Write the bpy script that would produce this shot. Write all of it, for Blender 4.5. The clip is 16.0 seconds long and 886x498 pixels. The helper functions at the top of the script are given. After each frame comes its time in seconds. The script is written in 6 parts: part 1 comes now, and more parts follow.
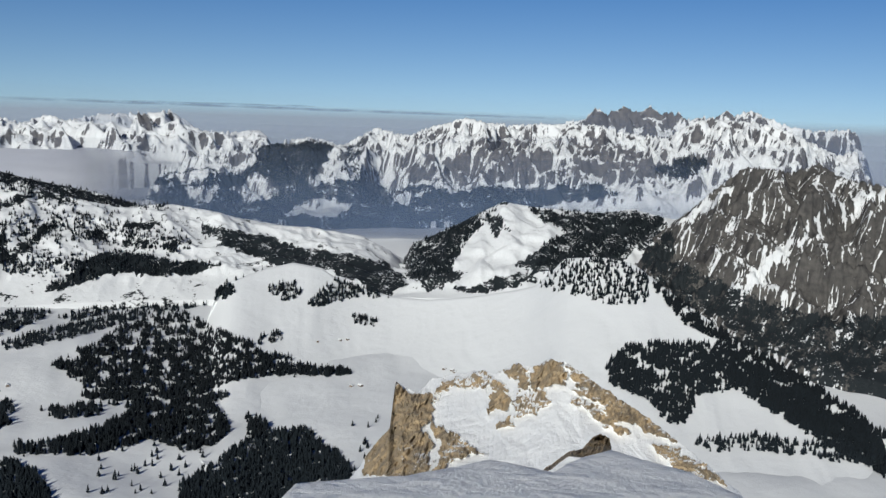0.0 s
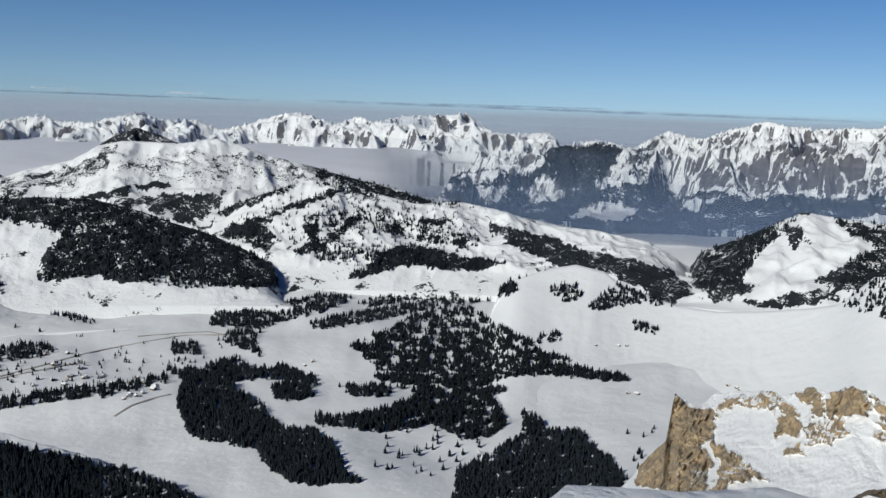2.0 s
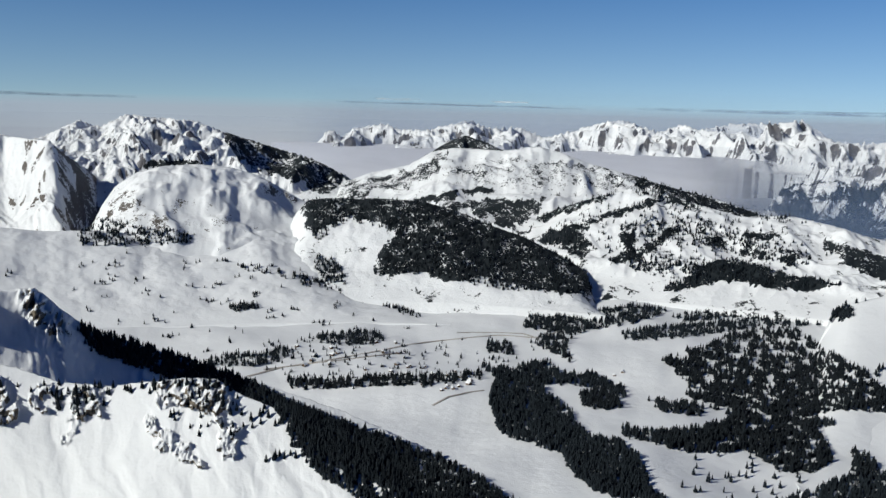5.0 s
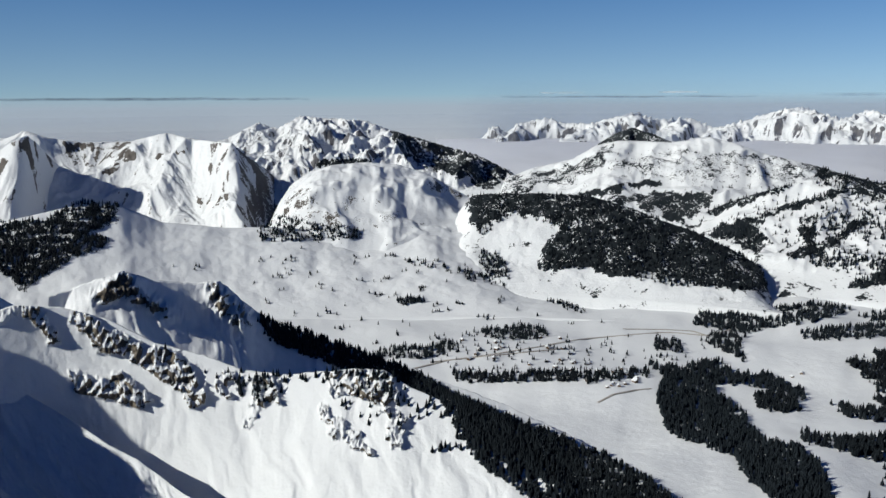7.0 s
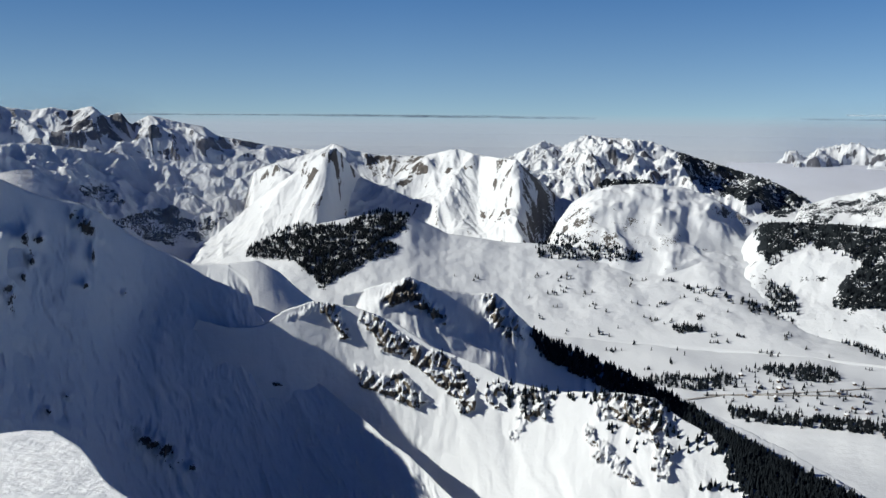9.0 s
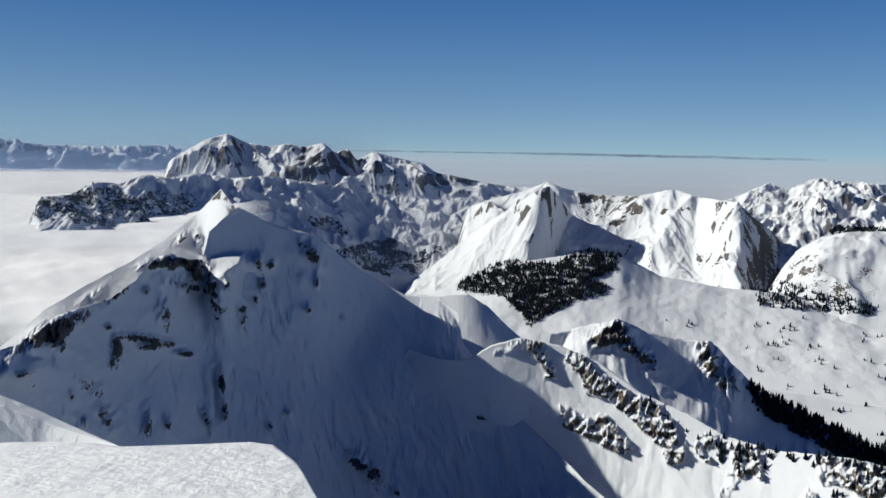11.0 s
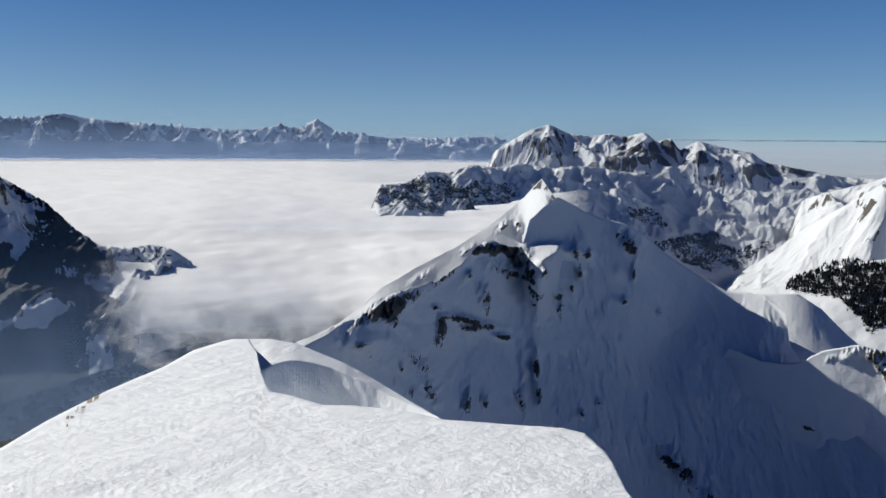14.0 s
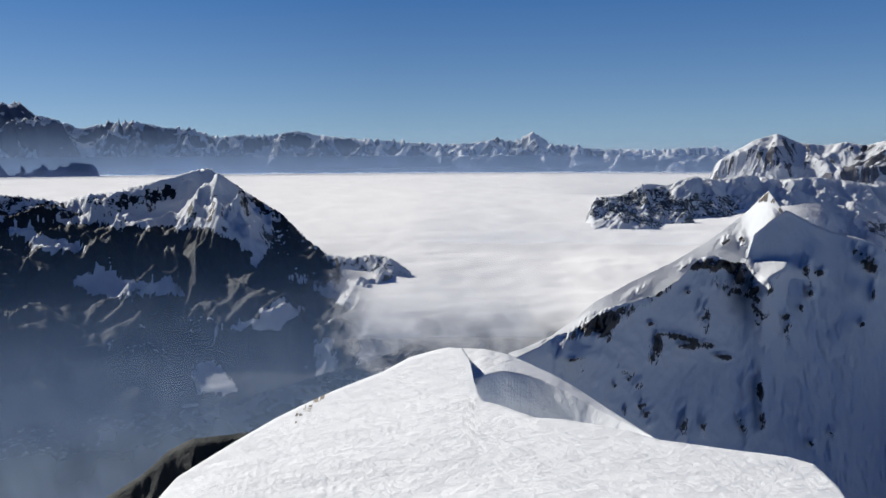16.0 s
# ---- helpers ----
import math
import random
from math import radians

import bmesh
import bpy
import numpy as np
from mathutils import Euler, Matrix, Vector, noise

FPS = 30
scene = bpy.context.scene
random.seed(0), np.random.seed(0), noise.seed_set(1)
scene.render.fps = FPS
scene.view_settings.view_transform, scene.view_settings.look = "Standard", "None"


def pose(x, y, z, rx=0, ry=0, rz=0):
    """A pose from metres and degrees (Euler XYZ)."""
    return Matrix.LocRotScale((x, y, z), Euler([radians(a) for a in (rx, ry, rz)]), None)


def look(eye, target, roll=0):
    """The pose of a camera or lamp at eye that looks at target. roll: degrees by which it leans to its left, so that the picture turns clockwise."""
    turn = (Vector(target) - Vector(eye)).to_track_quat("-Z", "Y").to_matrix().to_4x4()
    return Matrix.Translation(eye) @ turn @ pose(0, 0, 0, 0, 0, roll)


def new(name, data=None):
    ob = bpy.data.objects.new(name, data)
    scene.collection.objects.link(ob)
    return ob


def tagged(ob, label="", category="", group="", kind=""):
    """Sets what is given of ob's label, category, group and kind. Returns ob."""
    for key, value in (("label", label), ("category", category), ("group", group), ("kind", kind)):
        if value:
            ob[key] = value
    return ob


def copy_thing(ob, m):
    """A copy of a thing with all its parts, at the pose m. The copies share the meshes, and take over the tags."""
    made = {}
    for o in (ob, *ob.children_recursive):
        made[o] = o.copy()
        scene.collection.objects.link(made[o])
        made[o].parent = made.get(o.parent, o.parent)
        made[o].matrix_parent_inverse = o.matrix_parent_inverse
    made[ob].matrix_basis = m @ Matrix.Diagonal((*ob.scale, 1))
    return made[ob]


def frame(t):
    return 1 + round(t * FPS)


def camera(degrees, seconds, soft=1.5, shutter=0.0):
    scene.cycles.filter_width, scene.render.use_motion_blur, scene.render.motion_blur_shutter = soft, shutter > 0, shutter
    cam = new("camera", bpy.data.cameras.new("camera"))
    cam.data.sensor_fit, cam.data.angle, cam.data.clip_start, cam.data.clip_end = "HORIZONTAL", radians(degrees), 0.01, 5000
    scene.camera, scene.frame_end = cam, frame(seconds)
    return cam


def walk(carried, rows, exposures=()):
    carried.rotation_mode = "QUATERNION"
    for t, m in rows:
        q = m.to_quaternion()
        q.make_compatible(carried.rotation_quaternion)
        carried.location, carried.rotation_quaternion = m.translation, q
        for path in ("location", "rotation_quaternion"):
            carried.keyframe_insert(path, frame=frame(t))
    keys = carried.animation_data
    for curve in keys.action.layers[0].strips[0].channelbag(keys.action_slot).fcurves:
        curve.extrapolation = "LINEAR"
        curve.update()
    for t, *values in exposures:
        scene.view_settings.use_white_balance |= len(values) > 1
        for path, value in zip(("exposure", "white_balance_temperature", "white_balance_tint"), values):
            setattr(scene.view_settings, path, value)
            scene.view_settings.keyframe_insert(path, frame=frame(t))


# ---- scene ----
cam = camera(53.49, 16.0)
PATH = [
    (0.0, pose(0, 0, 1.7, 81.26, -1.88, 0.00)),
    (0.5, pose(0, 0, 1.7, 81.16, -1.86, 5.42)),
    (1.0, pose(0, 0, 1.7, 81.16, -1.55, 9.62)),
    (1.5, pose(0, 0, 1.7, 81.21, -1.52, 13.96)),
    (2.0, pose(0, 0, 1.7, 80.80, -1.95, 18.55)),
    (2.5, pose(0, 0, 1.7, 81.20, -2.50, 23.91)),
    (3.0, pose(0, 0, 1.7, 80.97, -2.99, 27.13)),
    (3.5, pose(0, 0, 1.7, 80.39, -2.59, 30.45)),
    (4.0, pose(0, 0, 1.7, 80.34, -2.32, 33.72)),
    (4.5, pose(0, 0, 1.7, 80.56, -2.07, 36.84)),
    (7.0, pose(0, 0, 1.7, 80.26, 0.33, 49.59)),
    (7.5, pose(0, 0, 1.7, 80.08, 0.01, 55.29)),
    (8.0, pose(0, 0, 1.7, 80.52, 0.25, 60.43)),
    (8.5, pose(0, 0, 1.7, 81.26, 0.12, 64.69)),
    (9.0, pose(0, 0, 1.7, 81.46, -0.50, 67.84)),
    (9.5, pose(0, 0, 1.7, 82.70, -0.76, 71.49)),
    (10.0, pose(0, 0, 1.7, 83.58, -0.96, 74.97)),
    (12.5, pose(0, 0, 1.7, 82.69, -0.62, 92.18)),
    (13.0, pose(0, 0, 1.7, 82.63, -0.49, 95.75)),
    (13.5, pose(0, 0, 1.7, 82.72, -0.74, 98.62)),
    (14.0, pose(0, 0, 1.7, 82.79, -0.60, 102.19)),
    (14.5, pose(0, 0, 1.7, 82.97, -0.24, 105.92)),
    (15.0, pose(0, 0, 1.7, 83.12, 0.15, 110.11)),
    (15.5, pose(0, 0, 1.7, 83.57, 0.22, 112.41)),
    (16.0, pose(0, 0, 1.7, 83.56, 0.19, 116.05)),
]
walk(cam, PATH, [(0, -0.23, 6400, 4), (2.5, -0.18, 6350, 4), (4.5, -0.09, 6400, 4), (7.5, -0.05, 6400, 4), (9.5, 0.07, 6400, 4), (12.5, 0.02, 6400, 4), (16, 0.09, 6450, 7)])

EYE = 1.7


# ---- world, sun ----
SUN_AZ, SUN_EL = 161.0, 30.0     # azimuth counted from +y towards -x
world = bpy.data.worlds.new("winter_sky")
scene.world = world
world.use_nodes = True
wn = world.node_tree.nodes
sky = wn.new("ShaderNodeTexSky")
sky.sky_type, sky.sun_disc = "NISHITA", False
sky.sun_elevation, sky.sun_rotation = radians(SUN_EL), radians(-SUN_AZ)
sky.altitude, sky.air_density, sky.dust_density, sky.ozone_density = 2000, 1.0, 0.3, 2.5
wn["Background"].inputs[1].default_value = 0.078
coord, lift = wn.new("ShaderNodeTexCoord"), wn.new("ShaderNodeVectorMath")
lift.inputs[1].default_value = (0, 0, 0.07)      # the summit stands above the yellow ground haze
world.node_tree.links.new(coord.outputs["Generated"], lift.inputs[0])
world.node_tree.links.new(lift.outputs[0], sky.inputs[0])
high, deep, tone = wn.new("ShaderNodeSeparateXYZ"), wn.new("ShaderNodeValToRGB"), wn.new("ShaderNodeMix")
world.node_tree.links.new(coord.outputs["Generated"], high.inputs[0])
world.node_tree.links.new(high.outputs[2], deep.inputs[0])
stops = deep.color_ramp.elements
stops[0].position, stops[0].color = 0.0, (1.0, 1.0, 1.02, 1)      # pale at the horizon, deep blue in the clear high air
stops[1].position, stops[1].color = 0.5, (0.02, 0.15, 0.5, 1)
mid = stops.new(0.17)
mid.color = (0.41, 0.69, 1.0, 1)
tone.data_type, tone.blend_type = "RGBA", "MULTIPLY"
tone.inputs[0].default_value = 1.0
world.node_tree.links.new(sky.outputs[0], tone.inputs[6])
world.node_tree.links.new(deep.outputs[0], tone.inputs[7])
side, glow, veiled = wn.new("ShaderNodeVectorMath"), wn.new("ShaderNodeMapRange"), wn.new("ShaderNodeVectorMath")
side.operation, veiled.operation = "DOT_PRODUCT", "SCALE"
side.inputs[1].default_value = (-math.sin(radians(SUN_AZ)), math.cos(radians(SUN_AZ)), 0)
world.node_tree.links.new(coord.outputs["Generated"], side.inputs[0])
world.node_tree.links.new(side.outputs["Value"], glow.inputs[0])
glow.inputs[1].default_value, glow.inputs[2].default_value = 0.0, 0.75      # thin dry air: little glow about the sun
glow.inputs[3].default_value, glow.inputs[4].default_value = 1.15, 0.72
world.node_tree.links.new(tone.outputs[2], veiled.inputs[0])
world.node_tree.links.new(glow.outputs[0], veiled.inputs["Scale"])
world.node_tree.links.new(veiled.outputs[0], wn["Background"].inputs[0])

sun = new("sun", bpy.data.lights.new("sun", "SUN"))
sun.data.energy, sun.data.angle, sun.data.color = 5.35, radians(0.5), (1.0, 0.955, 0.9)
way = Vector((-math.sin(radians(SUN_AZ)) * math.cos(radians(SUN_EL)), math.cos(radians(SUN_AZ)) * math.cos(radians(SUN_EL)), math.sin(radians(SUN_EL))))
sun.matrix_world = look(way * 100, (0, 0, 0))


# ---- noise ----
_table = np.random.RandomState(7).permutation(512).astype(np.int64)
_grad = np.random.RandomState(8).uniform(0, 2 * np.pi, 512)


def perlin(x, y):
    """Smooth gradient noise of arrays x, y, about -0.7 to 0.7."""
    x, y = np.broadcast_arrays(np.asarray(x, float), np.asarray(y, float))
    xi, yi = np.floor(x).astype(np.int64), np.floor(y).astype(np.int64)
    xf, yf = x - xi, y - yi

    def corner(i, j):
        a = _grad[_table[(_table[(xi + i) & 511] + yi + j) & 511]]
        return np.cos(a) * (xf - i) + np.sin(a) * (yf - j)
    u, v = xf * xf * xf * (xf * (xf * 6 - 15) + 10), yf * yf * yf * (yf * (yf * 6 - 15) + 10)
    low = corner(0, 0) * (1 - u) + corner(1, 0) * u
    high = corner(0, 1) * (1 - u) + corner(1, 1) * u
    return low * (1 - v) + high * v


def fbm(x, y, octaves=5, gain=0.5, ridged=False):
    total, a = 0.0, 1.0
    for k in range(octaves):
        n = perlin(x * 2 ** k + 17.3 * k, y * 2 ** k - 9.1 * k)
        total = total + a * ((0.35 - np.abs(n)) * 1.6 if ridged else n)
        a *= gain
    return total


# ---- materials ----
def nodes_of(name):
    m = bpy.data.materials.new(name)
    m.use_nodes = True
    n, l = m.node_tree.nodes, m.node_tree.links
    return m, n, l, n["Principled BSDF"]


def noise_node(n, l, vector, scale, detail=6.0, rough=0.6, distortion=0.0):
    t = n.new("ShaderNodeTexNoise")
    t.inputs["Scale"].default_value, t.inputs["Detail"].default_value = scale, detail
    t.inputs["Roughness"].default_value, t.inputs["Distortion"].default_value = rough, distortion
    l.new(vector, t.inputs["Vector"])
    return t.outputs["Fac"]


def ramp(n, l, value, a, b, ca=(0, 0, 0, 1), cb=(1, 1, 1, 1)):
    r = n.new("ShaderNodeValToRGB")
    e = r.color_ramp.elements
    e[0].position, e[1].position, e[0].color, e[1].color = a, b, ca, cb
    l.new(value, r.inputs[0])
    return r.outputs[0]


def math_node(n, l, op, a, b, clamp=False):
    m = n.new("ShaderNodeMath")
    m.operation, m.use_clamp = op, clamp
    for i, v in enumerate((a, b)):
        if isinstance(v, (int, float)):
            m.inputs[i].default_value = v
        else:
            l.new(v, m.inputs[i])
    return m.outputs[0]


def mixed(n, l, fac, a, b):
    m = n.new("ShaderNodeMix")
    m.data_type = "RGBA"
    l.new(fac, m.inputs[0])
    for i, v in ((6, a), (7, b)):
        if isinstance(v, tuple):
            m.inputs[i].default_value = (*v, 1)
        else:
            l.new(v, m.inputs[i])
    return m.outputs[2]


def land(name, grain, rock=(0.16, 0.13, 0.1), rock2=(0.07, 0.06, 0.055), bare=0.0, slope=0.6, steep=1.0,
         woods=None, wood_amount=0.0, wood_grain=1.0, bump=0.6, blotch=1.0, flute=0.0, snow=(0.66, 0.675, 0.69)):
    """Snow over rock: rock shows where the ground is steep and where the noise breaks the snow; rock ribs follow the fall line (flute);
    woods is the height range in which dark conifer cover grows, in patches."""
    m, n, l, p = nodes_of(name)
    geo = n.new("ShaderNodeNewGeometry")
    split = n.new("ShaderNodeSeparateXYZ")
    l.new(geo.outputs["Normal"], split.inputs[0])
    pos = geo.outputs["Position"]
    big = noise_node(n, l, pos, 1.0 / (grain * 6), 8, 0.62)
    fine = noise_node(n, l, pos, 1.0 / grain, 8, 0.65)
    cover = math_node(n, l, "MULTIPLY", math_node(n, l, "SUBTRACT", slope, split.outputs[2]), steep)
    cover = math_node(n, l, "ADD", cover, math_node(n, l, "MULTIPLY", math_node(n, l, "SUBTRACT", big, 0.5), 1.6 * blotch))
    cover = math_node(n, l, "ADD", cover, math_node(n, l, "MULTIPLY", math_node(n, l, "SUBTRACT", fine, 0.5), 1.4 * blotch))
    outcrop = n.new("ShaderNodeAttribute")
    outcrop.attribute_name = "outcrop"
    cover = math_node(n, l, "ADD", cover, math_node(n, l, "ADD", outcrop.outputs["Fac"], bare))
    if flute:
        ribs = n.new("ShaderNodeAttribute")
        ribs.attribute_name = "flute"
        cover = math_node(n, l, "ADD", cover, math_node(n, l, "MULTIPLY", ribs.outputs["Fac"], flute))
    rocky = ramp(n, l, cover, 0.05, 0.16)
    tint = noise_node(n, l, pos, 1.0 / (grain * 1.7), 6)
    stone = mixed(n, l, ramp(n, l, tint, 0.35, 0.65), rock, rock2)
    soft = noise_node(n, l, pos, 1.0 / (grain * 3), 4)
    white = mixed(n, l, soft, snow, tuple(c * 0.93 for c in snow))
    colour = mixed(n, l, rocky, white, stone)
    if woods:
        where = n.new("ShaderNodeSeparateXYZ")
        l.new(pos, where.inputs[0])
        low = n.new("ShaderNodeMapRange")
        l.new(where.outputs[2], low.inputs[0])
        low.inputs[1].default_value, low.inputs[2].default_value = woods[1], woods[0]
        patches = noise_node(n, l, pos, 1.0 / (wood_grain * 8), 5, 0.6, 0.6)
        specks = noise_node(n, l, pos, 1.0 / wood_grain, 3, 0.7)
        w = math_node(n, l, "ADD", math_node(n, l, "MULTIPLY", low.outputs[0], 0.5), math_node(n, l, "MULTIPLY", math_node(n, l, "SUBTRACT", patches, 0.5), 2.6))
        w = math_node(n, l, "ADD", w, math_node(n, l, "MULTIPLY", math_node(n, l, "SUBTRACT", specks, 0.5), 0.9))
        w = math_node(n, l, "ADD", w, wood_amount - 0.5)
        w = math_node(n, l, "MULTIPLY", ramp(n, l, w, 0.0, 0.08), ramp(n, l, low.outputs[0], 0.0, 0.1))
        colour = mixed(n, l, w, colour, (0.012, 0.016, 0.018))
    stand = n.new("ShaderNodeAttribute")
    stand.attribute_name = "wooded"
    crowns = noise_node(n, l, pos, 1.0 / wood_grain, 3, 0.75)
    gaps = noise_node(n, l, pos, 1.0 / (wood_grain * 6), 4, 0.6)
    t = math_node(n, l, "ADD", stand.outputs["Fac"], math_node(n, l, "MULTIPLY", math_node(n, l, "SUBTRACT", crowns, 0.5), 2.4))
    t = math_node(n, l, "ADD", t, math_node(n, l, "MULTIPLY", math_node(n, l, "SUBTRACT", gaps, 0.5), 2.0))
    t = math_node(n, l, "MULTIPLY", ramp(n, l, t, 0.42, 0.5), ramp(n, l, stand.outputs["Fac"], 0.02, 0.1))
    colour = mixed(n, l, t, colour, mixed(n, l, crowns, (0.006, 0.009, 0.012), (0.016, 0.021, 0.024)))
    l.new(colour, p.inputs["Base Color"])
    p.inputs["Roughness"].default_value = 0.75
    p.inputs["Specular IOR Level"].default_value = 0.2
    b = n.new("ShaderNodeBump")
    b.inputs["Strength"].default_value, b.inputs["Distance"].default_value = bump, grain * 0.5
    l.new(math_node(n, l, "ADD", fine, math_node(n, l, "MULTIPLY", big, 2.0)), b.inputs["Height"])
    l.new(b.outputs[0], p.inputs["Normal"])
    return m


def plain(name, colour, rough=0.8, spread=0.3, scale=2.0):
    m, n, l, p = nodes_of(name)
    geo = n.new("ShaderNodeNewGeometry")
    info = n.new("ShaderNodeObjectInfo")
    f = noise_node(n, l, geo.outputs["Position"], scale, 5)
    f = math_node(n, l, "ADD", f, math_node(n, l, "MULTIPLY", math_node(n, l, "SUBTRACT", info.outputs["Random"], 0.5), 0.5))
    l.new(mixed(n, l, f, tuple(c * (1 + spread) for c in colour), tuple(c * (1 - spread) for c in colour)), p.inputs["Base Color"])
    p.inputs["Roughness"].default_value = rough
    p.inputs["Specular IOR Level"].default_value = 0.2
    return m


# ---- landforms ----
def place(az, el, r):
    """The points at azimuth az and elevation el (degrees, as seen from the summit), r metres away on the level."""
    a = np.radians(az)
    return np.stack([-r * np.sin(a), r * np.cos(a), EYE + r * np.tan(np.radians(el))], -1)


def grid_mesh(name, pts, uvs, material, back=0):
    """A sheet from a grid of points (rows, columns, 3)."""
    rows, cols = pts.shape[:2]
    me = bpy.data.meshes.new(name)
    i = np.arange(rows * cols).reshape(rows, cols)
    quads = np.stack([i[:-1, :-1], i[1:, :-1], i[1:, 1:], i[:-1, 1:]], -1).reshape(-1, 4)
    me.vertices.add(rows * cols)
    me.vertices.foreach_set("co", pts.reshape(-1).astype(np.float32))
    me.loops.add(quads.size)
    me.loops.foreach_set("vertex_index", quads.reshape(-1).astype(np.int32))
    me.polygons.add(len(quads))
    me.polygons.foreach_set("loop_start", np.arange(0, quads.size, 4, dtype=np.int32))
    me.polygons.foreach_set("use_smooth", np.ones(len(quads), bool))
    layer = me.uv_layers.new(name="UVMap")
    layer.data.foreach_set("uv", uvs.reshape(-1, 2)[quads.reshape(-1)].reshape(-1).astype(np.float32))
    me.materials.append(material)
    me.update()
    me.validate()
    return new(name, me)


def inside(px, py, poly):
    hit = np.zeros(len(px), bool)
    for (ax, ay), (bx, by) in zip(poly, poly[1:] + poly[:1]):
        cross = (ay > py) != (by > py)
        hit ^= cross & (px < (bx - ax) * (py - ay) / (by - ay + 1e-12) + ax)
    return hit


SHEETS = {}


def eased(az, at, value, soft):
    """value(at) at each az, its corners rounded over soft degrees."""
    if len(at) < 2 or not soft:
        return np.interp(az, at, value)
    k = np.linspace(-2, 2, 17)
    g = np.exp(-k * k)
    return sum(np.interp(az + t * soft, at, value) * w for t, w in zip(k, g)) / g.sum()


def ridge(name, label, category, material, crest, reach, foot, step=0.12, rows=70, jag=0.06, jag_size=1.2, spur=0.3, spur_size=4.0, stretch=2.2,
          shear=0.3, rough=0.12, curve=1.0, taper=(1.5, 1.5), kind="structure", skirt=-390.0, soft=0.8, rocks=(), ridged=True,
          stones=(), wooded=(), mounds=(), planar=0.0, ripple=0.0, relief=0.03, lean=0.0, craggy=0.0, crag_size=1.1, shelves=()):
    """A mountain side that falls from its crest to its foot, with spurs and gullies that run down it, and a back that drops behind the crest.
    crest: (azimuth, elevation); reach: (azimuth, distance of the crest); foot: (azimuth, elevation, distance); spur: their relief against
    spur_size, which is their spacing in degrees; taper: degrees over which the crest sinks to the foot at either end; rocks: outcrops (azimuth, elevation, half width, half height, tilt, strength);
    stones, wooded: outlines of bare rock and of forest, with their strength; mounds: swellings (as rocks, the last in metres); craggy: relief of branching rock ribs; planar: gradient of an even slope
    that falls away from the observer's feet; lean: slant of the streaks; ripple: height of wind ripples."""
    crest, reach, foot = (sorted(v) for v in (crest, reach, foot))
    az = np.arange(crest[0][0], crest[-1][0] + step, step)
    ca, ce = np.array(crest).T
    ec = np.interp(az, ca, ce)
    seed = sum(map(ord, label)) % 97
    ec = ec + jag * fbm(az / jag_size + seed, az * 0 + seed, 6, 0.6)
    fa, fe, fr = np.array(foot).T
    rc = eased(az, *np.array(reach).T, soft)
    ef, rf = eased(az, fa, fe, soft), eased(az, fa, fr, soft)
    ends = np.ones_like(az)
    for t, d in ((taper[0], az - az[0]), (taper[1], az[-1] - az)):
        if t:
            ends = ends * np.clip(d / t, 0.02, 1) ** 0.7
    ef = np.minimum(ef, ec - 0.3)
    ec = ef + (ec - ef) * ends
    u = np.linspace(0, 1, rows)[:, None]
    el = ec + (ef - ec) * u
    even = eased(az, az, ec, 1.2)
    r = rc + (rf - rc) * np.clip((even + 0.15 - el) / (even + 0.15 - ef), 0.002, 1) ** curve
    if planar:
        r = np.clip(EYE / np.maximum(-np.tan(np.radians(el)) - planar, 1e-3), 0.5, 60)
        rc, rf = r[0], r[-1]
    depth = rc - rf
    size = np.radians(spur_size) * rc.mean()
    s = np.radians(az) * rc.mean() / size + seed * 3.1
    v = np.maximum(even - el, -0.2) / spur_size
    warp = 0.5 * fbm(s * 0.8 + 5, v * 0.8 + 0 * s, 3)
    ribs = fbm(s + shear * v + warp, v / stretch + 0.5 * warp, 3, 0.5, ridged)
    small = fbm(s * 4 + 2 * warp, v * 3 + 0 * s, 5, 0.5)
    if craggy:
        # rock ribs that branch as they run down
        fork = 0.35 * fbm(s * 3 + 7, v * 2 + 0 * s, 3)
        small = small * rough + craggy * (fbm(s * 2.6 + shear * v * 2.6 + warp + fork, v * 1.3 + 4, 6, 0.62, True) - 0.35)
    else:
        small = small * rough
    mask = np.minimum(1, u / 0.15) ** 0.7 * np.minimum(1, (1 - u) / 0.2 + 0.05)
    r = r - size * spur * (ribs - (0.25 if ridged else 0) + small) * mask
    stone = np.zeros_like(el)
    for a0, e0, wa, we, tilt, force in rocks:
        da, de = az - a0, el - e0 - tilt * (az - a0)
        d2 = (da / wa) ** 2 + (de / we) ** 2
        stone = stone + force * np.exp(-d2 * 1.2)
    wood = np.zeros_like(el)
    bend_a, bend_e = az + 0.6 * fbm(az * 1.3 + seed, el * 1.3, 4, 0.6), el + 0.3 * fbm(az * 1.3, el * 1.3 + seed, 4, 0.6)
    for cover, marks in ((stone, stones), (wood, wooded)):
        for poly, force in marks:
            hit = inside(bend_a.ravel(), bend_e.ravel(), poly).reshape(el.shape)
            cover[hit] = np.maximum(cover[hit], force) if force > 0 else force
    for a0, e0, wa, we, tilt, rise in mounds:
        d2 = ((az - a0) / wa) ** 2 + ((el - e0 - tilt * (az - a0)) / we) ** 2
        r = r - rise * np.exp(-d2)
